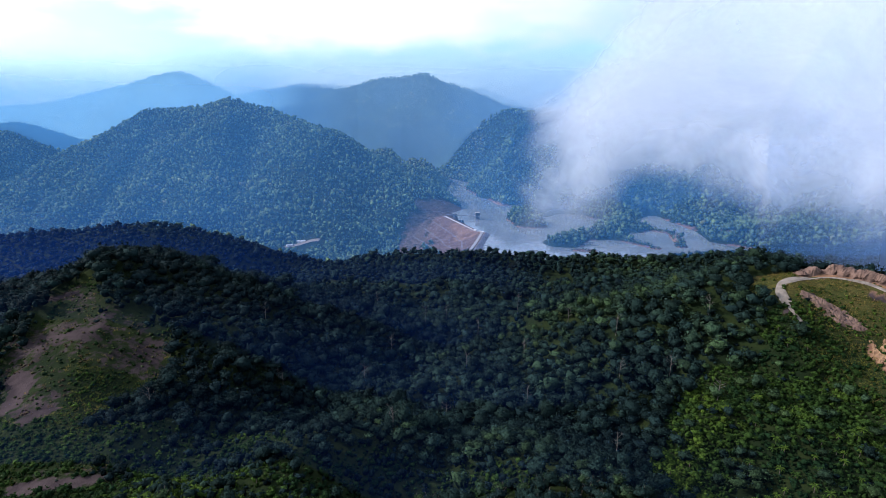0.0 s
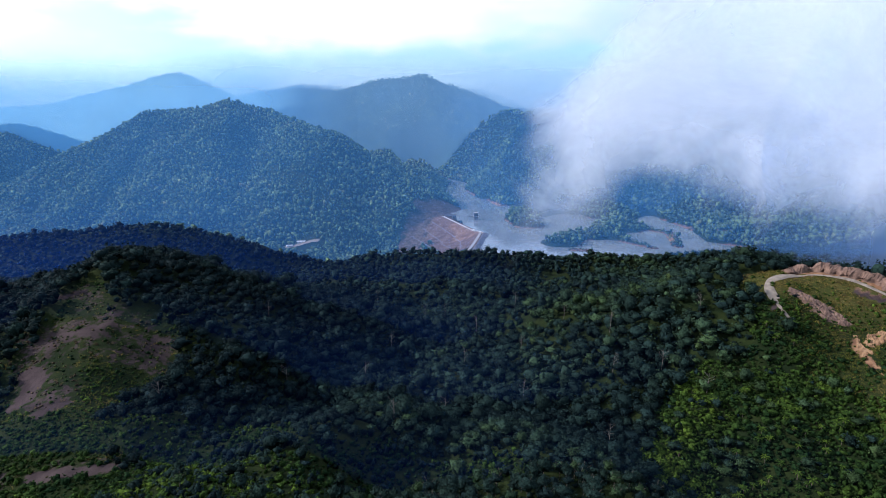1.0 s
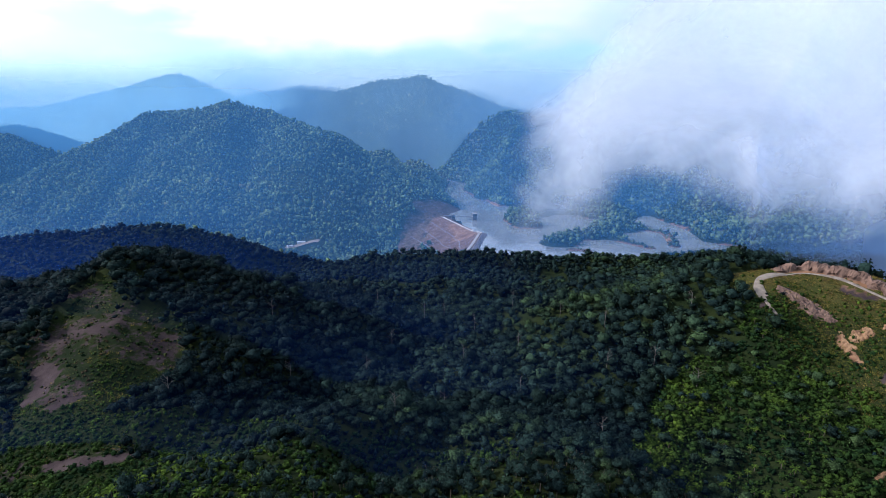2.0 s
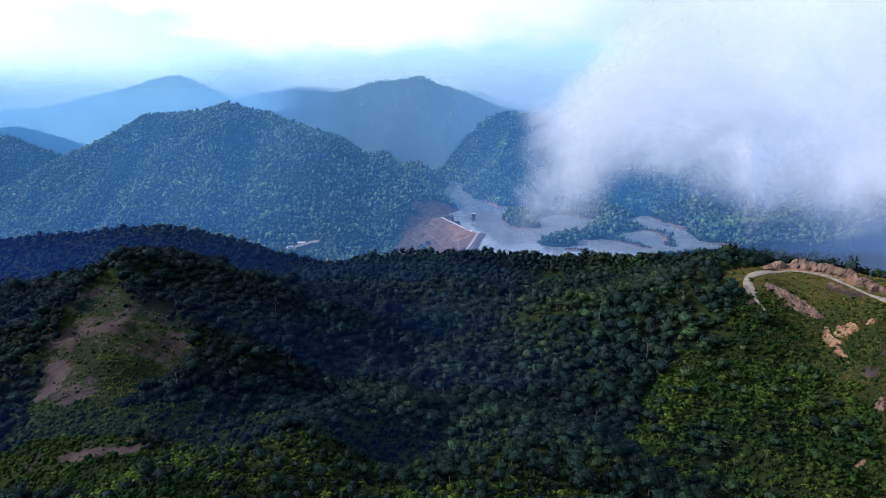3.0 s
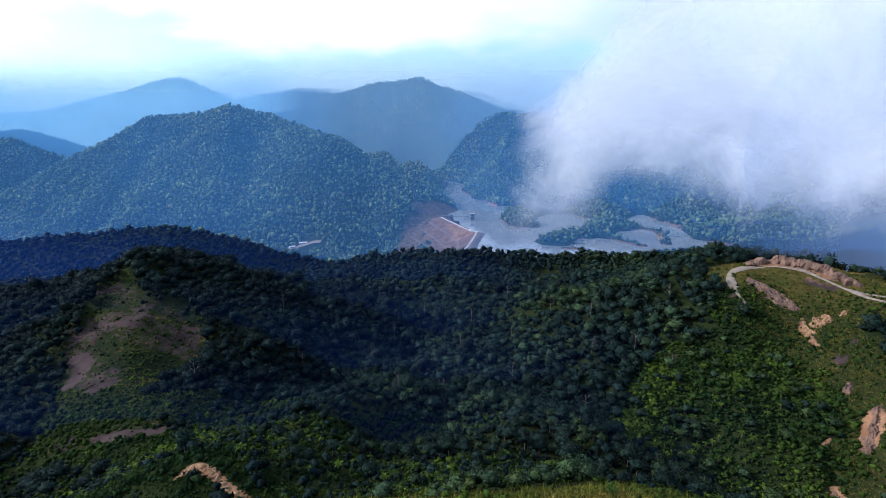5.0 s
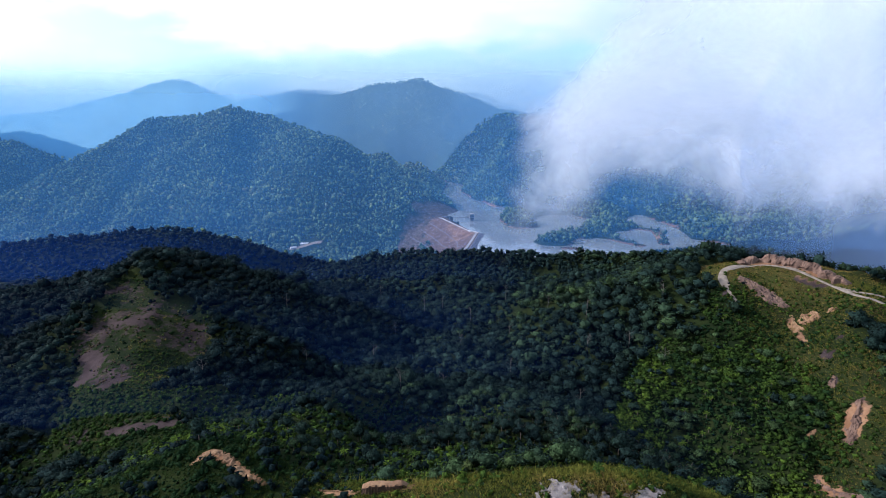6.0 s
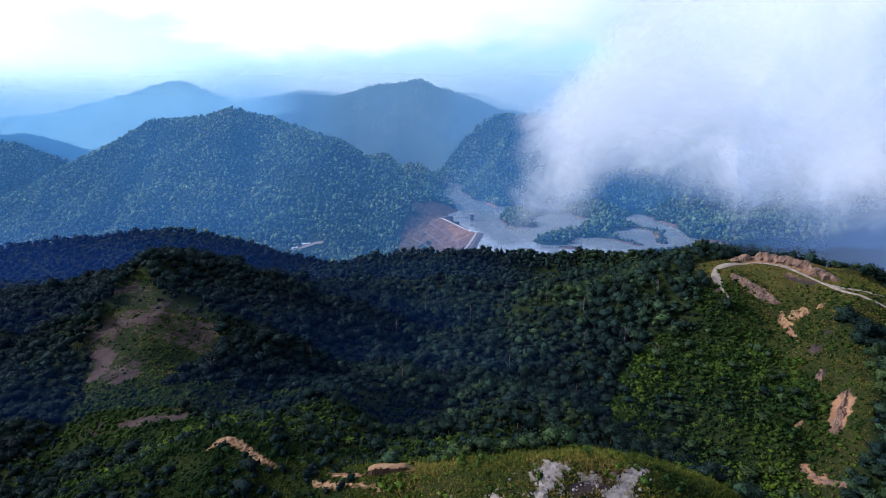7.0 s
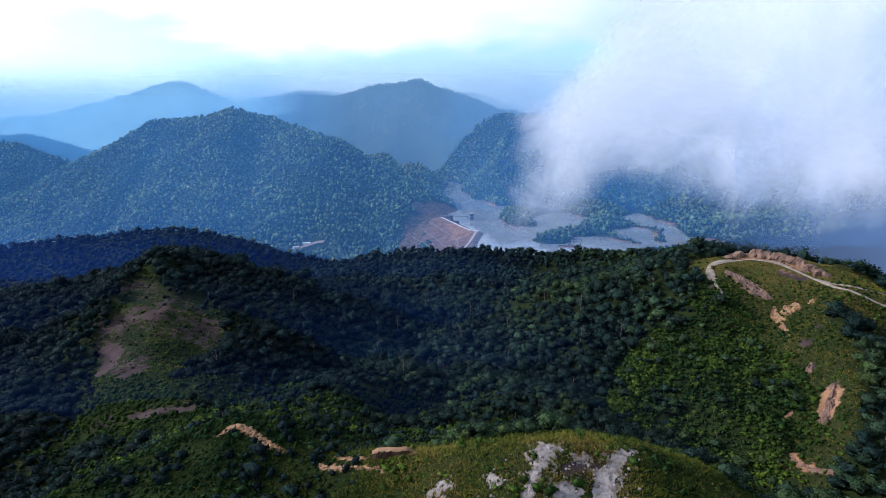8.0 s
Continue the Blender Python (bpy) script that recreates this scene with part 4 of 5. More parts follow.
metal_mat = surface("galvanised_steel", (0.22, 0.23, 0.24), (0.34, 0.35, 0.36), 0.4, rough=0.5, bump=0.05, metal=0.6)
tower_mat = surface("stained_concrete", (0.045, 0.044, 0.044), (0.09, 0.088, 0.085), 0.15)
roof_mat = surface("pale_sheet_roof", (0.50, 0.54, 0.57), (0.66, 0.69, 0.71), 0.15, rough=0.5, bump=0.1)
dark_mat = surface("shaded_glass", (0.02, 0.025, 0.03), (0.04, 0.045, 0.05), 0.5, rough=0.2, bump=0.0)
riprap_mat = surface("riprap_stone", (0.08, 0.072, 0.08), (0.17, 0.155, 0.165), 0.3, bump=0.5, island=0.6)
berm_mat = surface("worn_berm", (0.045, 0.038, 0.034), (0.08, 0.066, 0.058), 0.12, bump=0.3)
track_mat = surface("dusty_track", (0.07, 0.062, 0.052), (0.13, 0.118, 0.10), 0.25, bump=0.3, detail_dark=(0.08, 0.065, 0.045))
clay_mat = surface("orange_clay", (0.082, 0.046, 0.022), (0.16, 0.102, 0.052), 0.18, bump=0.9, bump_scale=0.9, detail_dark=(0.10, 0.05, 0.03))
# same clay darkened, to paint shade on the block's sheer face
shaded_clay_mat = surface("clay_face_shade", (0.022, 0.012, 0.007), (0.050, 0.027, 0.015), 0.5, bump=0.9, bump_scale=1.6)
redrock_mat = surface("red_brown_cut_rock", (0.046, 0.028, 0.021), (0.098, 0.063, 0.046), 0.16, bump=1.0, bump_scale=0.7, detail_dark=(0.05, 0.03, 0.024))
paleRock_mat = surface("pale_quartz_rock", (0.085, 0.08, 0.079), (0.155, 0.149, 0.147), 0.35, bump=0.9, bump_scale=1.2, detail_dark=(0.12, 0.10, 0.095))
log_mat = surface("charred_wood", (0.03, 0.024, 0.02), (0.07, 0.055, 0.045), 1.0, bump=0.5)


def ground_at(x, y):
    return float(land(np.array([float(x)]), np.array([float(y)]))[0])


def thing(name, x, y, z, label, category, group="", turn=0.0):
    ob = new(name)
    ob.matrix_world = pose(x, y, z, 0, 0, turn)
    return tagged(ob, label, category, group)


def part(name, bm, mat, parent, label=""):
    """Links a bmesh (or a ready mesh) as one mesh object under a thing or a part."""
    if isinstance(bm, bmesh.types.BMesh):
        me = bpy.data.meshes.new(name)
        bm.to_mesh(me)
        bm.free()
        me.materials.append(mat)
    else:
        me = bm
    ob = new(name, me)
    ob.parent = parent
    return tagged(ob, label)


def mesh_of(name, V, F, mat, tint=None, smooth=False, bulge=None):
    me = bpy.data.meshes.new(name)
    fill(me, np.asarray(V, float), np.asarray(F))
    if smooth:
        me.polygons.foreach_set("use_smooth", np.ones(len(F), bool))
    if tint is not None:
        me.attributes.new("tint", "FLOAT", "POINT").data.foreach_set("value", np.full(len(V), tint, np.float32))
    if bulge is not None:
        me.attributes.new("bulge", "FLOAT_VECTOR", "POINT").data.foreach_set("vector", np.asarray(bulge, np.float32).reshape(-1))
    me.materials.append(mat)
    return me


def block(bm, x, y, z, sx, sy, sz, turn=0.0, bevel=0.0):
    """A box that stands on z."""
    got = bmesh.ops.create_cube(bm, size=1.0, matrix=pose(x, y, z + sz / 2, 0, 0, turn) @ Matrix.Diagonal((sx, sy, sz, 1)))
    if bevel:
        edges = list({e for v in got["verts"] for e in v.link_edges})
        bmesh.ops.bevel(bm, geom=edges, offset=bevel, segments=1, affect="EDGES")
    return bm


def limb(bm, p, q, r0, r1, sides=7):
    """A tapered round limb from p to q."""
    p, q = Vector(p), Vector(q)
    m = Matrix.Translation((p + q) / 2) @ (q - p).to_track_quat("Z", "Y").to_matrix().to_4x4()
    bmesh.ops.create_cone(bm, cap_ends=True, segments=sides, radius1=r0, radius2=r1, depth=(q - p).length, matrix=m)
    return bm


def draped(name, line, half, mat, label, category, lift=0.25, step_len=3.0, ragged=0.0):
    """A strip that follows a line over the ground."""
    pts = []
    for a, b in zip(line, line[1:]):
        n = max(1, int(math.hypot(b[0] - a[0], b[1] - a[1]) / step_len))
        pts += [(a[0] + (b[0] - a[0]) * i / n, a[1] + (b[1] - a[1]) * i / n) for i in range(n)]
    pts.append(line[-1][:2])
    P = np.array(pts)
    for _ in range(3):
        P[1:-1] = (P[:-2] + 2 * P[1:-1] + P[2:]) / 4
    T = np.gradient(P, axis=0)
    T /= np.linalg.norm(T, axis=1)[:, None]
    N = np.stack([-T[:, 1], T[:, 0]], -1)
    offs = np.linspace(-1, 1, 7)
    wob = 1 + ragged * rolling(P[:, 0], P[:, 1], 18, 91, 3)
    X = P[:, 0][:, None] + N[:, 0][:, None] * offs * half * wob[:, None]
    Y = P[:, 1][:, None] + N[:, 1][:, None] * offs * half * wob[:, None]
    Z = land(X, Y)
    mid = Z[:, 3].copy()
    for _ in range(4):
        mid[1:-1] = (mid[:-2] + 2 * mid[1:-1] + mid[2:]) / 4
    Z = np.maximum(Z, mid[:, None] - 0.6) + lift - 0.5 * lift * offs ** 4
    ob = grid_mesh(name, X[:, ::-1], Y[:, ::-1], Z[:, ::-1], mat)
    return tagged(ob, label, category, kind="structure")


# ---- the hilltop track and cuttings ----
draped("road", ROAD, 1.15, track_mat, "pale dusty track winding over the cleared hilltop", "road", 0.55, 3.0, 0.45)
draped("pavement", [(230, 318), (231, 328), (238, 339), (252, 345), (262, 346)], 2.7, track_mat, "bare pale pad at the bend of the track", "pavement", 0.62, 3.0, 0.4)
draped("road", [(302, 300), (311, 285), (320, 278), (340, 277), (384, 270)], 1.0, track_mat, "pale dusty track along the hill's far edge", "road", 0.45, 3.0, 0.3)


def outcrop(name, line, height, depth, mat, label, category, seed, rough=0.6, columns=64):
    """A ragged bank of earth or rock along a line: sheer face to one side, rounded top."""
    r = np.random.default_rng(seed)
    t = np.linspace(0, 1, columns)
    P = np.array([(np.interp(v, np.linspace(0, 1, len(line)), [p[0] for p in line]), np.interp(v, np.linspace(0, 1, len(line)), [p[1] for p in line])) for v in t])
    T = np.gradient(P, axis=0)
    T /= np.linalg.norm(T, axis=1)[:, None]
    N = np.stack([T[:, 1], -T[:, 0]], -1)
    P = P + N * (1.6 * rough * rolling(P[:, 0], P[:, 1], 7, seed + 50, 3))[:, None]
    prof = [(1.25, -1.2), (1.05, 0.05), (0.92, 0.45), (0.75, 0.82), (0.45, 1.0), (0.0, 1.02), (-0.5, 0.9), (-0.9, 0.45), (-1.2, -1.2)]
    taper = np.sin(np.pi * np.clip(t, 0.0, 1.0)) ** 0.45
    swell = 1 + 0.45 * rolling(P[:, 0], P[:, 1], 11, seed, 3)
    rows = []
    for i, (o, h) in enumerate(prof):
        w = depth * o * (0.55 + 0.45 * taper) * (1 + 0.5 * rolling(P[:, 0], P[:, 1], 6, seed + 70, 2)) + rough * rolling(P[:, 0] + 40 * i, P[:, 1], 4.5, seed + i, 3)
        x, y = P[:, 0] + N[:, 0] * w, P[:, 1] + N[:, 1] * w
        rows.append(np.stack([x, y, land(x, y) + (height * h * taper * swell if h > 0 else h) + 0.25 * rough * r.normal(size=columns) * (h > 0.1)], -1))
    R = np.array(rows)
    ob = grid_mesh(name, R[..., 0], R[..., 1], R[..., 2], mat)
    ob.data.polygons.foreach_set("use_smooth", np.zeros(len(ob.data.polygons), bool))
    return tagged(ob, label, category)


outcrop("earth_bank", [(257, 352), (270, 353), (282, 348), (292, 337), (300, 324), (307, 312), (312, 300)], 7.5, 4.6, redrock_mat, "raw red-brown earth bank cut above the hilltop track", "earth bank", 3, 1.3, 130)
def scar(name, line, height, mat, label, category, seed, cell=0.6):
    """A ragged patch of bare clay or rubble along a line of (x, y, half width), gullied and standing a little proud."""
    xs, ys, wide = [p[0] for p in line], [p[1] for p in line], 1.6 * max(p[2] for p in line)
    X, Y = np.meshgrid(np.arange(min(xs) - wide, max(xs) + wide, cell), np.arange(min(ys) - wide, max(ys) + wide, cell))
    d, w = along(X, Y, line)
    edge = d / w + 0.6 * rolling(X, Y, 2.2 * w.mean(), seed, 5, 0.62)
    rill = np.abs(rolling(X, Y, 2.6, seed + 7, 3, 0.6))
    Z = land(X, Y) + height * (0.8 + 0.5 * rolling(X, Y, 4.0, seed + 3, 3) - 0.9 * rill) * step(edge, 1.0, 0.5) - 1.2 * step(edge, 0.85, 1.05)
    ob = grid_mesh(name, X, Y, Z, mat)
    ob.data.polygons.foreach_set("use_smooth", np.zeros(len(ob.data.polygons), bool))
    return tagged(ob, label, category)


scar("rubble_bank", [(245, 326, 4), (251, 314, 7), (257, 304, 7), (262, 295, 4)], 1.0, redrock_mat, "grey-brown rubble slope below the hilltop track", "rubble bank", 4)
scar("clay_slip", [(260, 284, 1.4), (257, 272, 2.6), (252, 257, 2.2), (249, 247, 1)], 0.9, clay_mat, "bare orange clay slip on a grassy slope", "landslip", 5)
scar("clay_slip", [(264, 273, 3.4), (269, 278, 4.2), (273, 281, 3.0)], 1.6, clay_mat, "rounded orange clay face on a grassy slope", "landslip", 6)
scar("clay_slip", [(281, 277, 1.5), (286, 280, 2)], 1.0, clay_mat, "small orange clay scar under the track", "landslip", 7)
scar("boulder_face", [(222, 174, 2.2), (230, 181, 3.2), (238, 191, 2.4)], 2.6, redrock_mat, "brown rock face on the grassy spur", "rock face", 8)
scar("boulder_face", [(237, 211, 2), (242, 216, 2)], 2.0, redrock_mat, "brown boulder jutting from green scrub", "rock face", 9)
scar("rubble_bank", [(199, 166, 1.6), (199, 158, 2.2), (202, 150, 2.4), (207, 143, 1.6)], 1.0, redrock_mat, "pale brown rubble at the foot of the spur", "rubble bank", 10)
scar("clay_slip", [(208, 185, 1.2), (213, 187, 1.5)], 0.7, clay_mat, "small orange clay scar among bushes", "landslip", 11)

# ---- the near knoll ----
scar("clay_ridge", [(-82, 91, 0.9), (-79, 96, 1.5), (-74, 96, 1.5), (-70, 91, 1.3), (-63, 84, 1.0), (-53, 79, 0.6)], 0.9, clay_mat, "narrow eroded pale clay ridge on the grassy knoll", "clay ridge", 21, 0.35)
def clay_block(cx, cy, length, depth, height):
    """A flat-topped block of clay: sheer rilled face, crumbled back and ends; steep sides coloured as in shade."""
    u = np.linspace(0, 1, 90)
    x = cx + length * (u - 0.5)
    base = ground_at(cx, cy) - 0.4
    prof = [(-0.62, -0.6), (-0.53, 0.0), (-0.5, 0.3), (-0.49, 0.6), (-0.47, 0.9), (-0.4, 1.0), (-0.1, 0.99), (0.25, 0.95), (0.5, 0.6), (0.8, -0.6)]
    ends = np.minimum(1, 6 * np.minimum(u, 1 - u)) ** 0.3 * (0.9 + 0.12 * rolling(x, x * 0, 5.0, 7, 3))
    rows = []
    for k, (o, h) in enumerate(prof):
        rill = 0.5 * np.abs(wave(x, x * 0 + 0.3 * k, 0.9, 3)) + 0.5 * wave(x, x * 0 + 3, 3.4, 5)
        rows.append(np.stack([x, cy + depth * o + (rill if k < 6 else 0.4 * rill), base + height * h * (ends if h > 0 else 1) + 0.06 * wave(x, x * 0 + k, 0.7, 9)], -1))
    R = np.array(rows)
    ob = grid_mesh("clay_block", R[..., 0], R[..., 1], R[..., 2], clay_mat)
    ob.data.materials.append(shaded_clay_mat)
    for f in ob.data.polygons:
        f.use_smooth, f.material_index = False, int(f.normal.z < 0.55)
    return tagged(ob, "flat-topped orange clay block, its sheer face coloured dark as in shade", "clay block")


clay_block(-14.5, 71.2, 14.5, 3.4, 3.4)
scar("clay_ridge", [(-36, 77, 0.5), (-29, 75, 0.8), (-23, 72, 0.9)], 0.8, clay_mat, "low crumbling orange clay edge", "clay ridge", 23, 0.35)
scar("clay_ridge", [(-40, 73, 0.6), (-36, 71, 0.9), (-30, 68, 0.6)], 0.7, clay_mat, "small broken clay edge in grass", "clay ridge", 24, 0.35)
scar("clay_ridge", [(-27, 68, 0.5), (-22, 66, 0.8), (-16, 63, 0.5)], 0.6, clay_mat, "thin broken clay edge in grass", "clay ridge", 25, 0.35)

# ---- clay banks at the lake ----
scar("clay_bank", [(190, 1652, 5), (199, 1622, 8), (205, 1590, 5)], 3.0, clay_mat, "orange clay bank at the lake's edge", "clay bank", 31, 2.0)
scar("clay_bank", [(538, 1128, 6), (548, 1150, 8), (560, 1185, 5)], 2.0, clay_mat, "orange clay bank on a spit of the lake", "clay bank", 32, 2.0)
scar("clay_bank", [(676, 1196, 5), (686, 1190, 8), (700, 1186, 5)], 3.0, clay_mat, "small orange clay bank by the water", "clay bank", 33, 2.0)


def slab(name, x, y, rx, ry, height, seed, label):
    """A low ragged slab of bleached rock."""
    a, b = np.meshgrid(np.linspace(-1.5, 1.5, 54), np.linspace(-1.5, 1.5, 54))
    X, Y = x + a * rx, y + b * ry
    edge = np.hypot(a, b) + 1.25 * rolling(X, Y, 2.2, seed, 5, 0.72)
    crag = height * (0.45 + 0.28 * rolling(X, Y, 2.6, seed + 3, 3, 0.6)) * step(edge, 0.95, 0.6) - 0.9 * step(edge, 0.85, 1.0)
    ob = grid_mesh(name, X, Y, land(X, Y) + crag, paleRock_mat)
    ob.data.polygons.foreach_set("use_smooth", np.zeros(len(ob.data.polygons), bool))
    return tagged(ob, label, "rock")


for k, (sx, sy, rx, ry, sh) in enumerate([(34, 54, 3.4, 2.8, 0.5), (31.5, 49.5, 3.0, 3.2, 0.4), (28, 44, 2.6, 3.6, 0.45), (58, 52.5, 3.0, 2.0, 0.6), (54, 49, 3.2, 2.8, 0.35), (49.5, 44, 3.8, 3.6, 0.4), (37, 41.5, 4.2, 2.4, 0.4), (17, 48, 2.6, 1.8, 0.4), (1, 50.5, 3.2, 2.0, 0.4), (44, 50, 2.2, 1.2, 0.35)]):
    slab("rock_slab", sx, sy, rx, ry, sh, 40 + 5 * k, "bleached pale grey rock slab on the bare knoll top")


def stone_shape(seed, squash=0.65):
    r = np.random.default_rng(seed)
    bm = bmesh.new()
    bmesh.ops.create_icosphere(bm, subdivisions=1, radius=1.0)
    for v in bm.verts:
        v.co *= 1 + 0.35 * (r.random() - 0.5)
        v.co.z *= squash
    V = np.array([v.co[:] for v in bm.verts])
    F = np.array([[v.index for v in f.verts] for f in bm.faces])
    bm.free()
    return V, F


stones = [stone_shape(80 + i) for i in range(6)]
stone_meshes = [mesh_of("stone", V, F, paleRock_mat) for V, F in stones]
r = np.random.default_rng(5)
for i in range(230):
    cx, cy = [(33, 51), (27, 43), (57, 51), (50, 45), (40, 45), (18, 48)][i % 6]
    x, y, s = cx + 3.4 * r.normal(), cy + 3.4 * r.normal(), 0.12 + 0.5 * r.random() ** 3
    st = new("stone", stone_meshes[i % 6])
    st.matrix_world = Matrix.LocRotScale((x, y, ground_at(x, y) + 0.25 * s), Euler((0, 0, 6.28 * r.random())), (s * 1.2, s, s))
    tagged(st, "loose pale grey stone lying on the knoll", "stone", "stones on the knoll")

log = bmesh.new()
limb(log, (-1.6, 0, 0.25), (0.2, 0.1, 0.32), 0.26, 0.24, 9)
limb(log, (0.2, 0.1, 0.32), (1.7, -0.1, 0.38), 0.24, 0.16, 9)
limb(log, (0.6, 0.1, 0.4), (1.0, 0.7, 0.75), 0.09, 0.03, 6)
fallen = thing("fallen_log", 42, 49, ground_at(42, 49), "charred dark log lying on bare ground", "log", turn=8)
part("log", log, log_mat, fallen)

# ---- dam, footbridge, intake tower ----
draped("road", [(20, 1402), (26, 1386), (60, 1297), (92, 1214)], 2.6, concrete_mat, "pale concrete road along the dam crest", "road", 0.6, 6.0)
draped("road", [(92, 1212), (112, 1192), (92, 1105), (70, 1012), (56, 960)], 3.0, concrete_mat, "grey service road along the dam's lower crest", "road", 0.6, 6.0)


def parapet(line, label):
    bm = bmesh.new()
    for (ax, ay), (bx, by) in zip(line, line[1:]):
        z = max(ground_at(ax, ay), ground_at(bx, by))
        block(bm, (ax + bx) / 2, (ay + by) / 2, z - 1.0, math.hypot(bx - ax, by - ay) + 0.2, 0.6, 1.9, math.degrees(math.atan2(by - ay, bx - ax)))
    me = bpy.data.meshes.new("parapet_wall")
    bm.to_mesh(me)
    bm.free()
    me.materials.append(white_mat)
    return tagged(new("parapet_wall", me), label, "wall", kind="structure")


parapet([(30 + 66 * i / 12 - 1.2, 1386 - 174 * i / 12) for i in range(13)], "long white parapet wall along the dam crest")
parapet([(99, 1212), (107, 1204), (116, 1192)], "white parapet at the dam's corner")

for line in ([(-6, 1372), (18, 1300), (44, 1222), (62, 1150), (58, 1060)], [(-30, 1340), (-6, 1270), (16, 1205), (38, 1110), (40, 1050)], [(-56, 1300), (-30, 1240), (-6, 1180), (18, 1090)]):
    draped("road", line, 1.3, berm_mat, "worn berm track across the dam's dry face", "road", 0.5, 6.0, 0.2)

# riprap: courses of rough stone on the water face
r = np.random.default_rng(12)
rx, ry = [], []
for i in range(1500):
    k = r.random()
    rx.append(np.interp(k, [0, 1], [116, 74]) + 3 + 17 * r.random())
    ry.append(np.interp(k, [0, 1], [1194, 1010]) + 2 * r.normal())
rx, ry = np.array(rx), np.array(ry)
rs = 0.9 + 0.8 * r.random(len(rx))
grow("riprap", stones, rx, ry, land(rx, ry) + 0.2, rs, rs * 0.8, rs * 0, riprap_mat, "dark grey riprap on the dam's water face", "riprap")

tower = thing("intake_tower", 114, 1372, 0, "grey concrete intake tower standing in the reservoir", "tower")
bm = bmesh.new()
block(bm, 0, 0, -14, 10.5, 10.5, 22, 0, 0.4)
part("shaft", bm, tower_mat, tower)
bm = bmesh.new()
block(bm, 0, 0, 8.0, 14, 14, 1.0, 0, 0.2)
part("deck", bm, concrete_mat, tower)
bm = bmesh.new()
block(bm, 0, 0, 9.0, 11.0, 11.0, 8.2, 0, 0.15)
house = part("gatehouse", bm, tower_mat, tower, "dark weathered gatehouse walls")
for k in range(3):
    bm = bmesh.new()
    block(bm, -3.4 + 3.4 * k, -5.55, 11.4, 1.9, 0.16, 2.8)
    part("window", bm, dark_mat, house, "dark gatehouse window")
bm = bmesh.new()
block(bm, 0, 0, 17.2, 13.0, 13.0, 0.9, 0, 0.25)
part("roof", bm, concrete_mat, tower, "flat grey roof slab")

bridge = thing("footbridge", 30, 1385, 0, "narrow grey footbridge from the dam to the tower", "bridge")
bl = math.hypot(114 - 30, 1372 - 1385) - 6
turn = math.degrees(math.atan2(1372 - 1385, 114 - 30))
bridge.matrix_world = pose(30, 1385, 0, 0, 0, turn)
bm = bmesh.new()
block(bm, bl / 2, 0, 7.2, bl, 3.0, 1.2, 0, 0.1)
part("deck", bm, tower_mat, bridge)
for side in (-1, 1):
    bm = bmesh.new()
    block(bm, bl / 2, side * 1.4, 9.4, bl, 0.14, 0.14)
    block(bm, bl / 2, side * 1.4, 8.9, bl, 0.1, 0.1)
    rail = part("railing", bm, metal_mat, bridge)
    for k in range(13):
        bm = bmesh.new()
        block(bm, 1 + (bl - 2) * k / 12, side * 1.4, 8.4, 0.14, 0.14, 1.0)
        part("post", bm, metal_mat, rail)
for k in range(3):
    bm = bmesh.new()
    block(bm, bl * (0.28 + 0.26 * k), 0, -14, 1.6, 2.2, 21.3, 0, 0.2)
    part("pier", bm, concrete_mat, bridge)


def shed(x, y, z, length, width, height, turn, label, group=""):
    """A long low building with a pitched sheet roof, doors and windows."""
    ob = thing("building", x, y, z, label, "building", group, turn)
    bm = bmesh.new()
    block(bm, 0, 0, -3, length, width, height + 3)
    wall = part("wall", bm, white_mat, ob)
    bm = bmesh.new()
    for side in (-1, 1):
        v = [bm.verts.new(c) for c in ((-length / 2 - 0.6, side * (width / 2 + 0.7), height - 0.1), (length / 2 + 0.6, side * (width / 2 + 0.7), height - 0.1),
                                       (length / 2 + 0.6, 0, height + width * 0.2), (-length / 2 - 0.6, 0, height + width * 0.2))]
        bm.faces.new(v)
    bmesh.ops.solidify(bm, geom=bm.faces[:], thickness=0.18)
    part("roof", bm, roof_mat, ob, "pale sheet metal roof")
    for k in range(max(2, int(length / 5))):
        bm = bmesh.new()
        block(bm, -length / 2 + 2.5 + 5 * k, -width / 2 - 0.03, 1.2, 1.6, 0.12, 1.3)
        part("window", bm, dark_mat, wall)
    return ob


bz = ground_at(-336, 1258)
shed(-322, 1262, bz, 34, 9, 4.2, 4, "long white waterworks building with a pale roof")
shed(-352, 1238, ground_at(-352, 1238), 14, 8, 3.8, 30, "small white waterworks outbuilding with a pale roof")
shed(97, 1206, ground_at(97, 1206), 6.5, 4.5, 3.2, -50, "small white valve house on the dam crest")
yard = draped("pavement", [(-362, 1232), (-335, 1244), (-300, 1250), (-280, 1244)], 8, track_mat, "pale gravel yard in front of the waterworks", "pavement", 0.7, 6.0, 0.3)


# ---- single trees, ferns and snags of the near valley ----
def trunk_shape(height, radius, seed, forks=3):
    r = np.random.default_rng(seed)
    bm = bmesh.new()
    top = (0.25 * r.normal(), 0.25 * r.normal(), height * 0.62)
    limb(bm, (0, 0, -1.2), top, radius, radius * 0.6, 7)
    for k in range(forks):
        a = 6.283 * (k + 0.4 * r.random()) / forks
        reach = height * 0.22
        limb(bm, top, (top[0] + reach * math.cos(a), top[1] + reach * math.sin(a), height * (0.85 + 0.1 * r.random())), radius * 0.5, radius * 0.2, 5)
    me = bpy.data.meshes.new("trunk")
    bm.to_mesh(me)
    bm.free()
    me.materials.append(bark_mat)
    return me


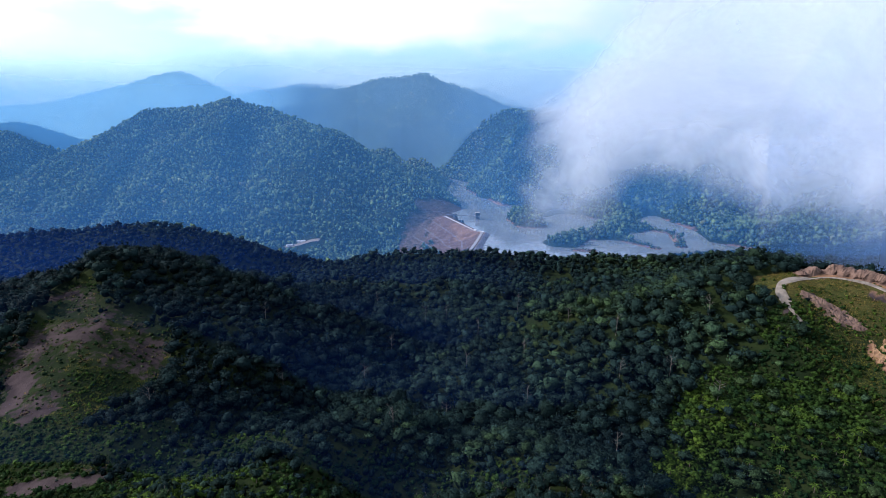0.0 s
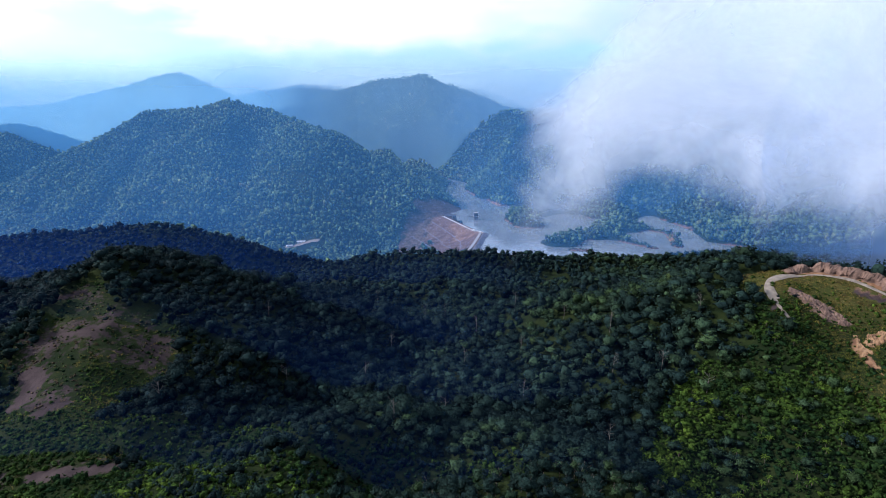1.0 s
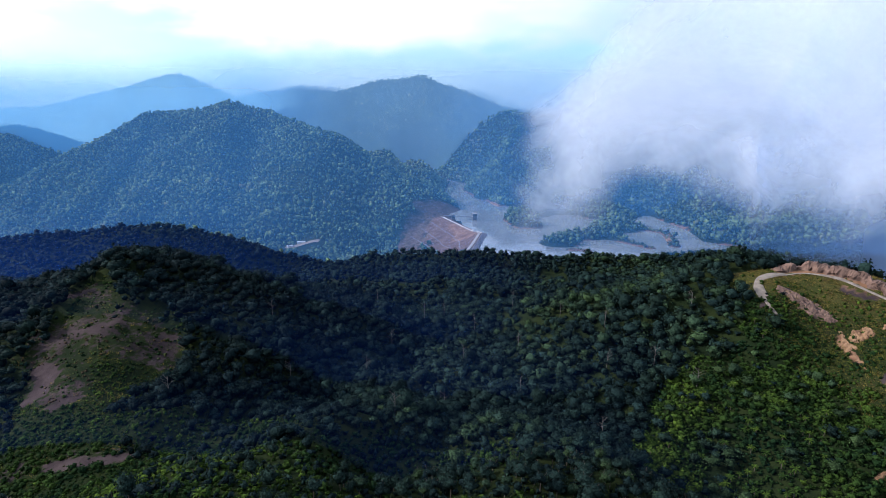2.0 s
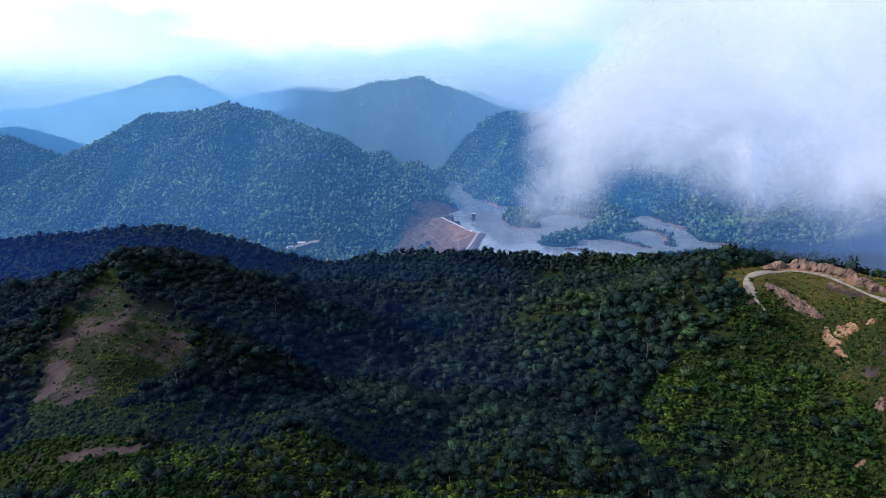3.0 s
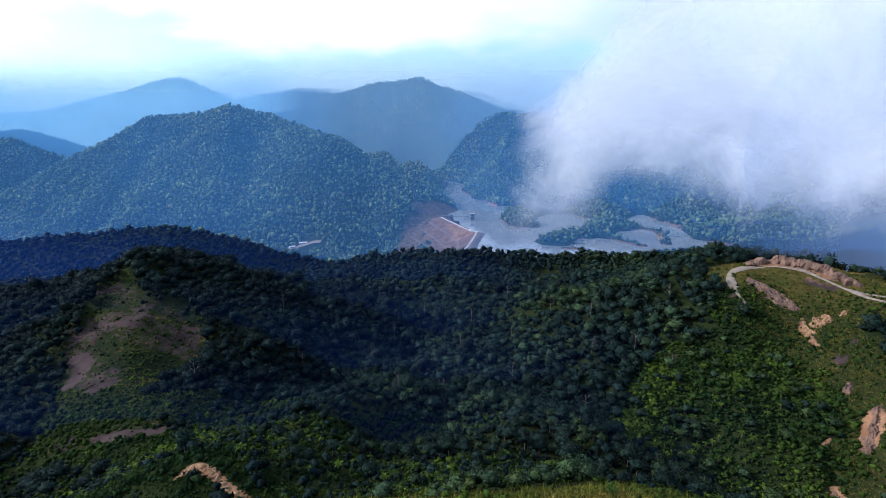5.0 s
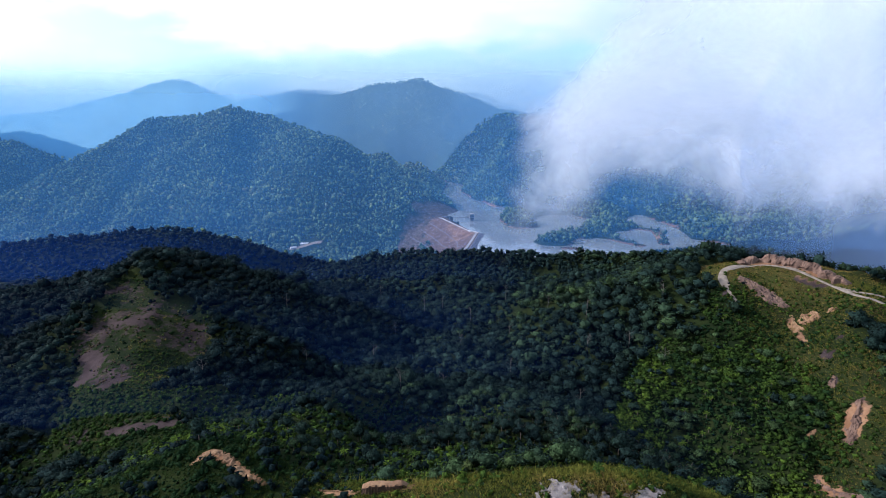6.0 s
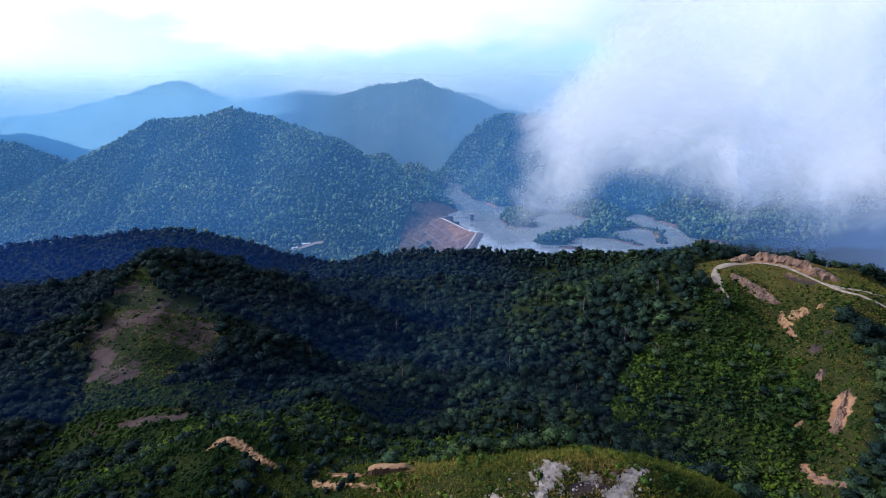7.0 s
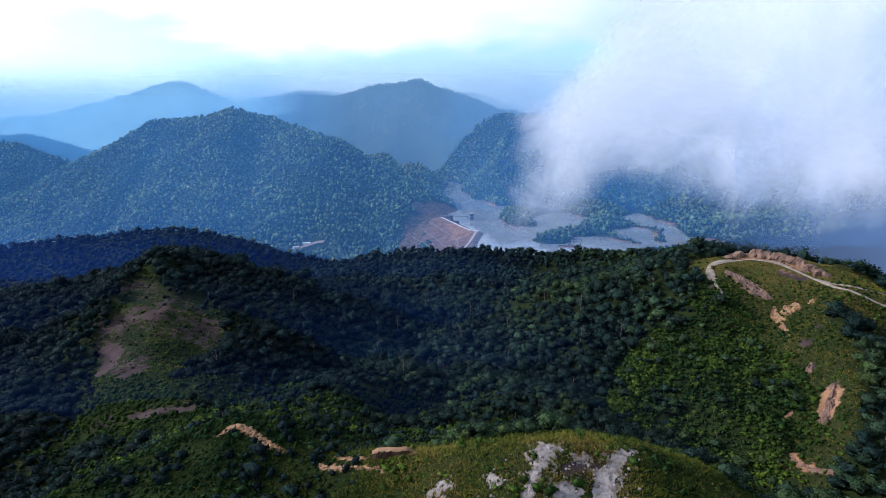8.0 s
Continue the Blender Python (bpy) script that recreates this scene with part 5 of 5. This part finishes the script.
models = []
for i in range(9):
    r = np.random.default_rng(900 + i)
    h = 7.0 + 4.0 * r.random()
    V, F, B = lobed_crown(920 + i, 8, 5, 10, 230, 0.13, 0.95)
    wide = 3.0 + 1.4 * r.random()
    V = V * (wide, wide, wide * (0.8 + 0.35 * r.random())) + (0, 0, h * 0.62)
    model = thing("tree", 0, 0, -500, "leafy dark green rainforest tree in the near valley", "tree", "trees of the near valley")
    part("trunk", trunk_shape(h, 0.22, 940 + i), bark_mat, model)
    part("crown", mesh_of("crown", V, F, leaf_mat, [0.1, 0.24, 0.36, 0.2, 0.44, 0.3, 0.08, 0.55, 0.33][i], bulge=B), leaf_mat, model)
    models.append(model)

tx, ty = sown(-100, 130, 92, 172, 6.0)
keep = rng.random(len(tx)) > clearing(tx, ty) * 1.05
tx, ty = tx[keep], ty[keep]
pick = rng.permutation(len(tx))[:295]
for i, (x, y) in enumerate(zip(tx[pick], ty[pick])):
    s = 0.55 + 0.45 * rng.random()
    if i < len(models):
        models[i].matrix_world = pose(x, y, ground_at(x, y), 0, 0, 40 * i)
    else:
        m = Matrix.LocRotScale((x, y, ground_at(x, y)), Euler((0, 0, 6.283 * rng.random())), (s, s, s * (0.85 + 0.3 * rng.random())))
        copy_thing(models[int(rng.integers(0, len(models)))], m)


def frond_shape(seed, length=2.3):
    """An arching feathered frond, pointing along x."""
    r = np.random.default_rng(seed)
    verts, faces, n = [], [], 7
    for i in range(n + 1):
        k = i / n
        x, z = length * k * (1 - 0.12 * k * k), 0.9 * math.sin(2.1 * k) - 0.75 * k * k
        w = 0.27 * math.sin(math.pi * min(1, 0.12 + 0.88 * k)) * (0.75 if i % 2 else 1.15)
        verts += [(x + 0.12 * w, -w, z - 0.3 * w), (x, 0, z), (x + 0.12 * w, w, z - 0.3 * w)]
    for i in range(n):
        p = 3 * i
        faces += [(p, p + 1, p + 4), (p, p + 4, p + 3), (p + 1, p + 2, p + 5), (p + 1, p + 5, p + 4)]
    return np.array(verts), np.array(faces)


ferns = []
for i in range(4):
    fern = thing("tree_fern", 0, 0, -500, "bright green tree fern with arching fronds", "tree fern", "tree ferns on the cleared slopes")
    hgt = 1.6 + 0.5 * i
    bm = bmesh.new()
    limb(bm, (0, 0, -0.8), (0.08, 0.05, hgt), 0.16, 0.12, 7)
    part("trunk", bm, bark_mat, fern)
    frond = mesh_of("frond", *frond_shape(i), shrub_mat, 0.34 + 0.12 * i, bulge=np.tile((0.15, 0, 1.0), (24, 1)))
    for k in range(11):
        fr = part("frond", frond, shrub_mat, fern)
        fr.matrix_local = pose(0.08, 0.05, hgt, 0, -8 + 14 * (k % 3), 360 * k / 11 + 7 * (k % 2))
    ferns.append(fern)
spots = []
for cx, cy, sxx, syy, n in ((46, 60, 1.5, 1, 2), (150, 185, 30, 34, 46), (190, 225, 24, 32, 44), (215, 285, 12, 14, 8), (100, 95, 18, 10, 8), (-40, 120, 34, 14, 10), (-110, 135, 20, 14, 6), (170, 125, 16, 12, 8)):
    for k in range(n):
        spots.append((cx + sxx * rng.normal() * 0.7, cy + syy * rng.normal() * 0.7))
for i, (x, y) in enumerate(spots):
    s = 0.85 + 0.6 * rng.random()
    if i < len(ferns):
        ferns[i].matrix_world = pose(x, y, ground_at(x, y), 0, 0, 70 * i)
    else:
        copy_thing(ferns[i % len(ferns)], Matrix.LocRotScale((x, y, ground_at(x, y)), Euler((0, 0, 6.283 * rng.random())), (s, s, s)))


def snag(x, y, height, seed):
    """A dead tree: pale trunk with bare forked boughs."""
    r = np.random.default_rng(seed)
    ob = thing("dead_tree", x, y, ground_at(x, y), "leafless grey dead tree rising above the canopy", "dead tree", "dead trees in the valley")
    bm = bmesh.new()
    limb(bm, (0, 0, -1), (0.3, 0.1, height * 0.6), 0.2, 0.14, 7)
    limb(bm, (0.3, 0.1, height * 0.6), (0.1, 0.3, height), 0.14, 0.05, 6)
    part("trunk", bm, pale_bark_mat, ob)
    for k in range(6):
        a, z = 6.283 * r.random(), height * (0.55 + 0.4 * k / 6)
        q = (2.2 * math.cos(a), 2.2 * math.sin(a), z + 1.8)
        bm = bmesh.new()
        limb(bm, (0.2, 0.15, z), q, 0.1, 0.05, 5)
        for j in range(3):
            b = a + 0.9 * (j - 1)
            limb(bm, q, (q[0] + 1.2 * math.cos(b), q[1] + 1.2 * math.sin(b), q[2] + 0.9), 0.05, 0.02, 4)
        part("bough", bm, pale_bark_mat, ob)


for k, (x, y, h) in enumerate([(-48, 330, 22), (-8, 480, 26), (12, 486, 25), (60, 300, 18), (-36, 410, 24), (150, 300, 17), (110, 400, 20), (-150, 250, 16), (236, 150, 12), (243, 158, 11), (-20, 230, 15), (95, 235, 15), (24, 352, 18), (70, 372, 19), (-95, 300, 16), (130, 345, 17), (-60, 520, 24), (40, 440, 21), (160, 262, 14), (118, 300, 15), (-130, 380, 18), (8, 290, 15), (80, 470, 22), (186, 330, 16)]):
    snag(x, y, h, 60 + k)
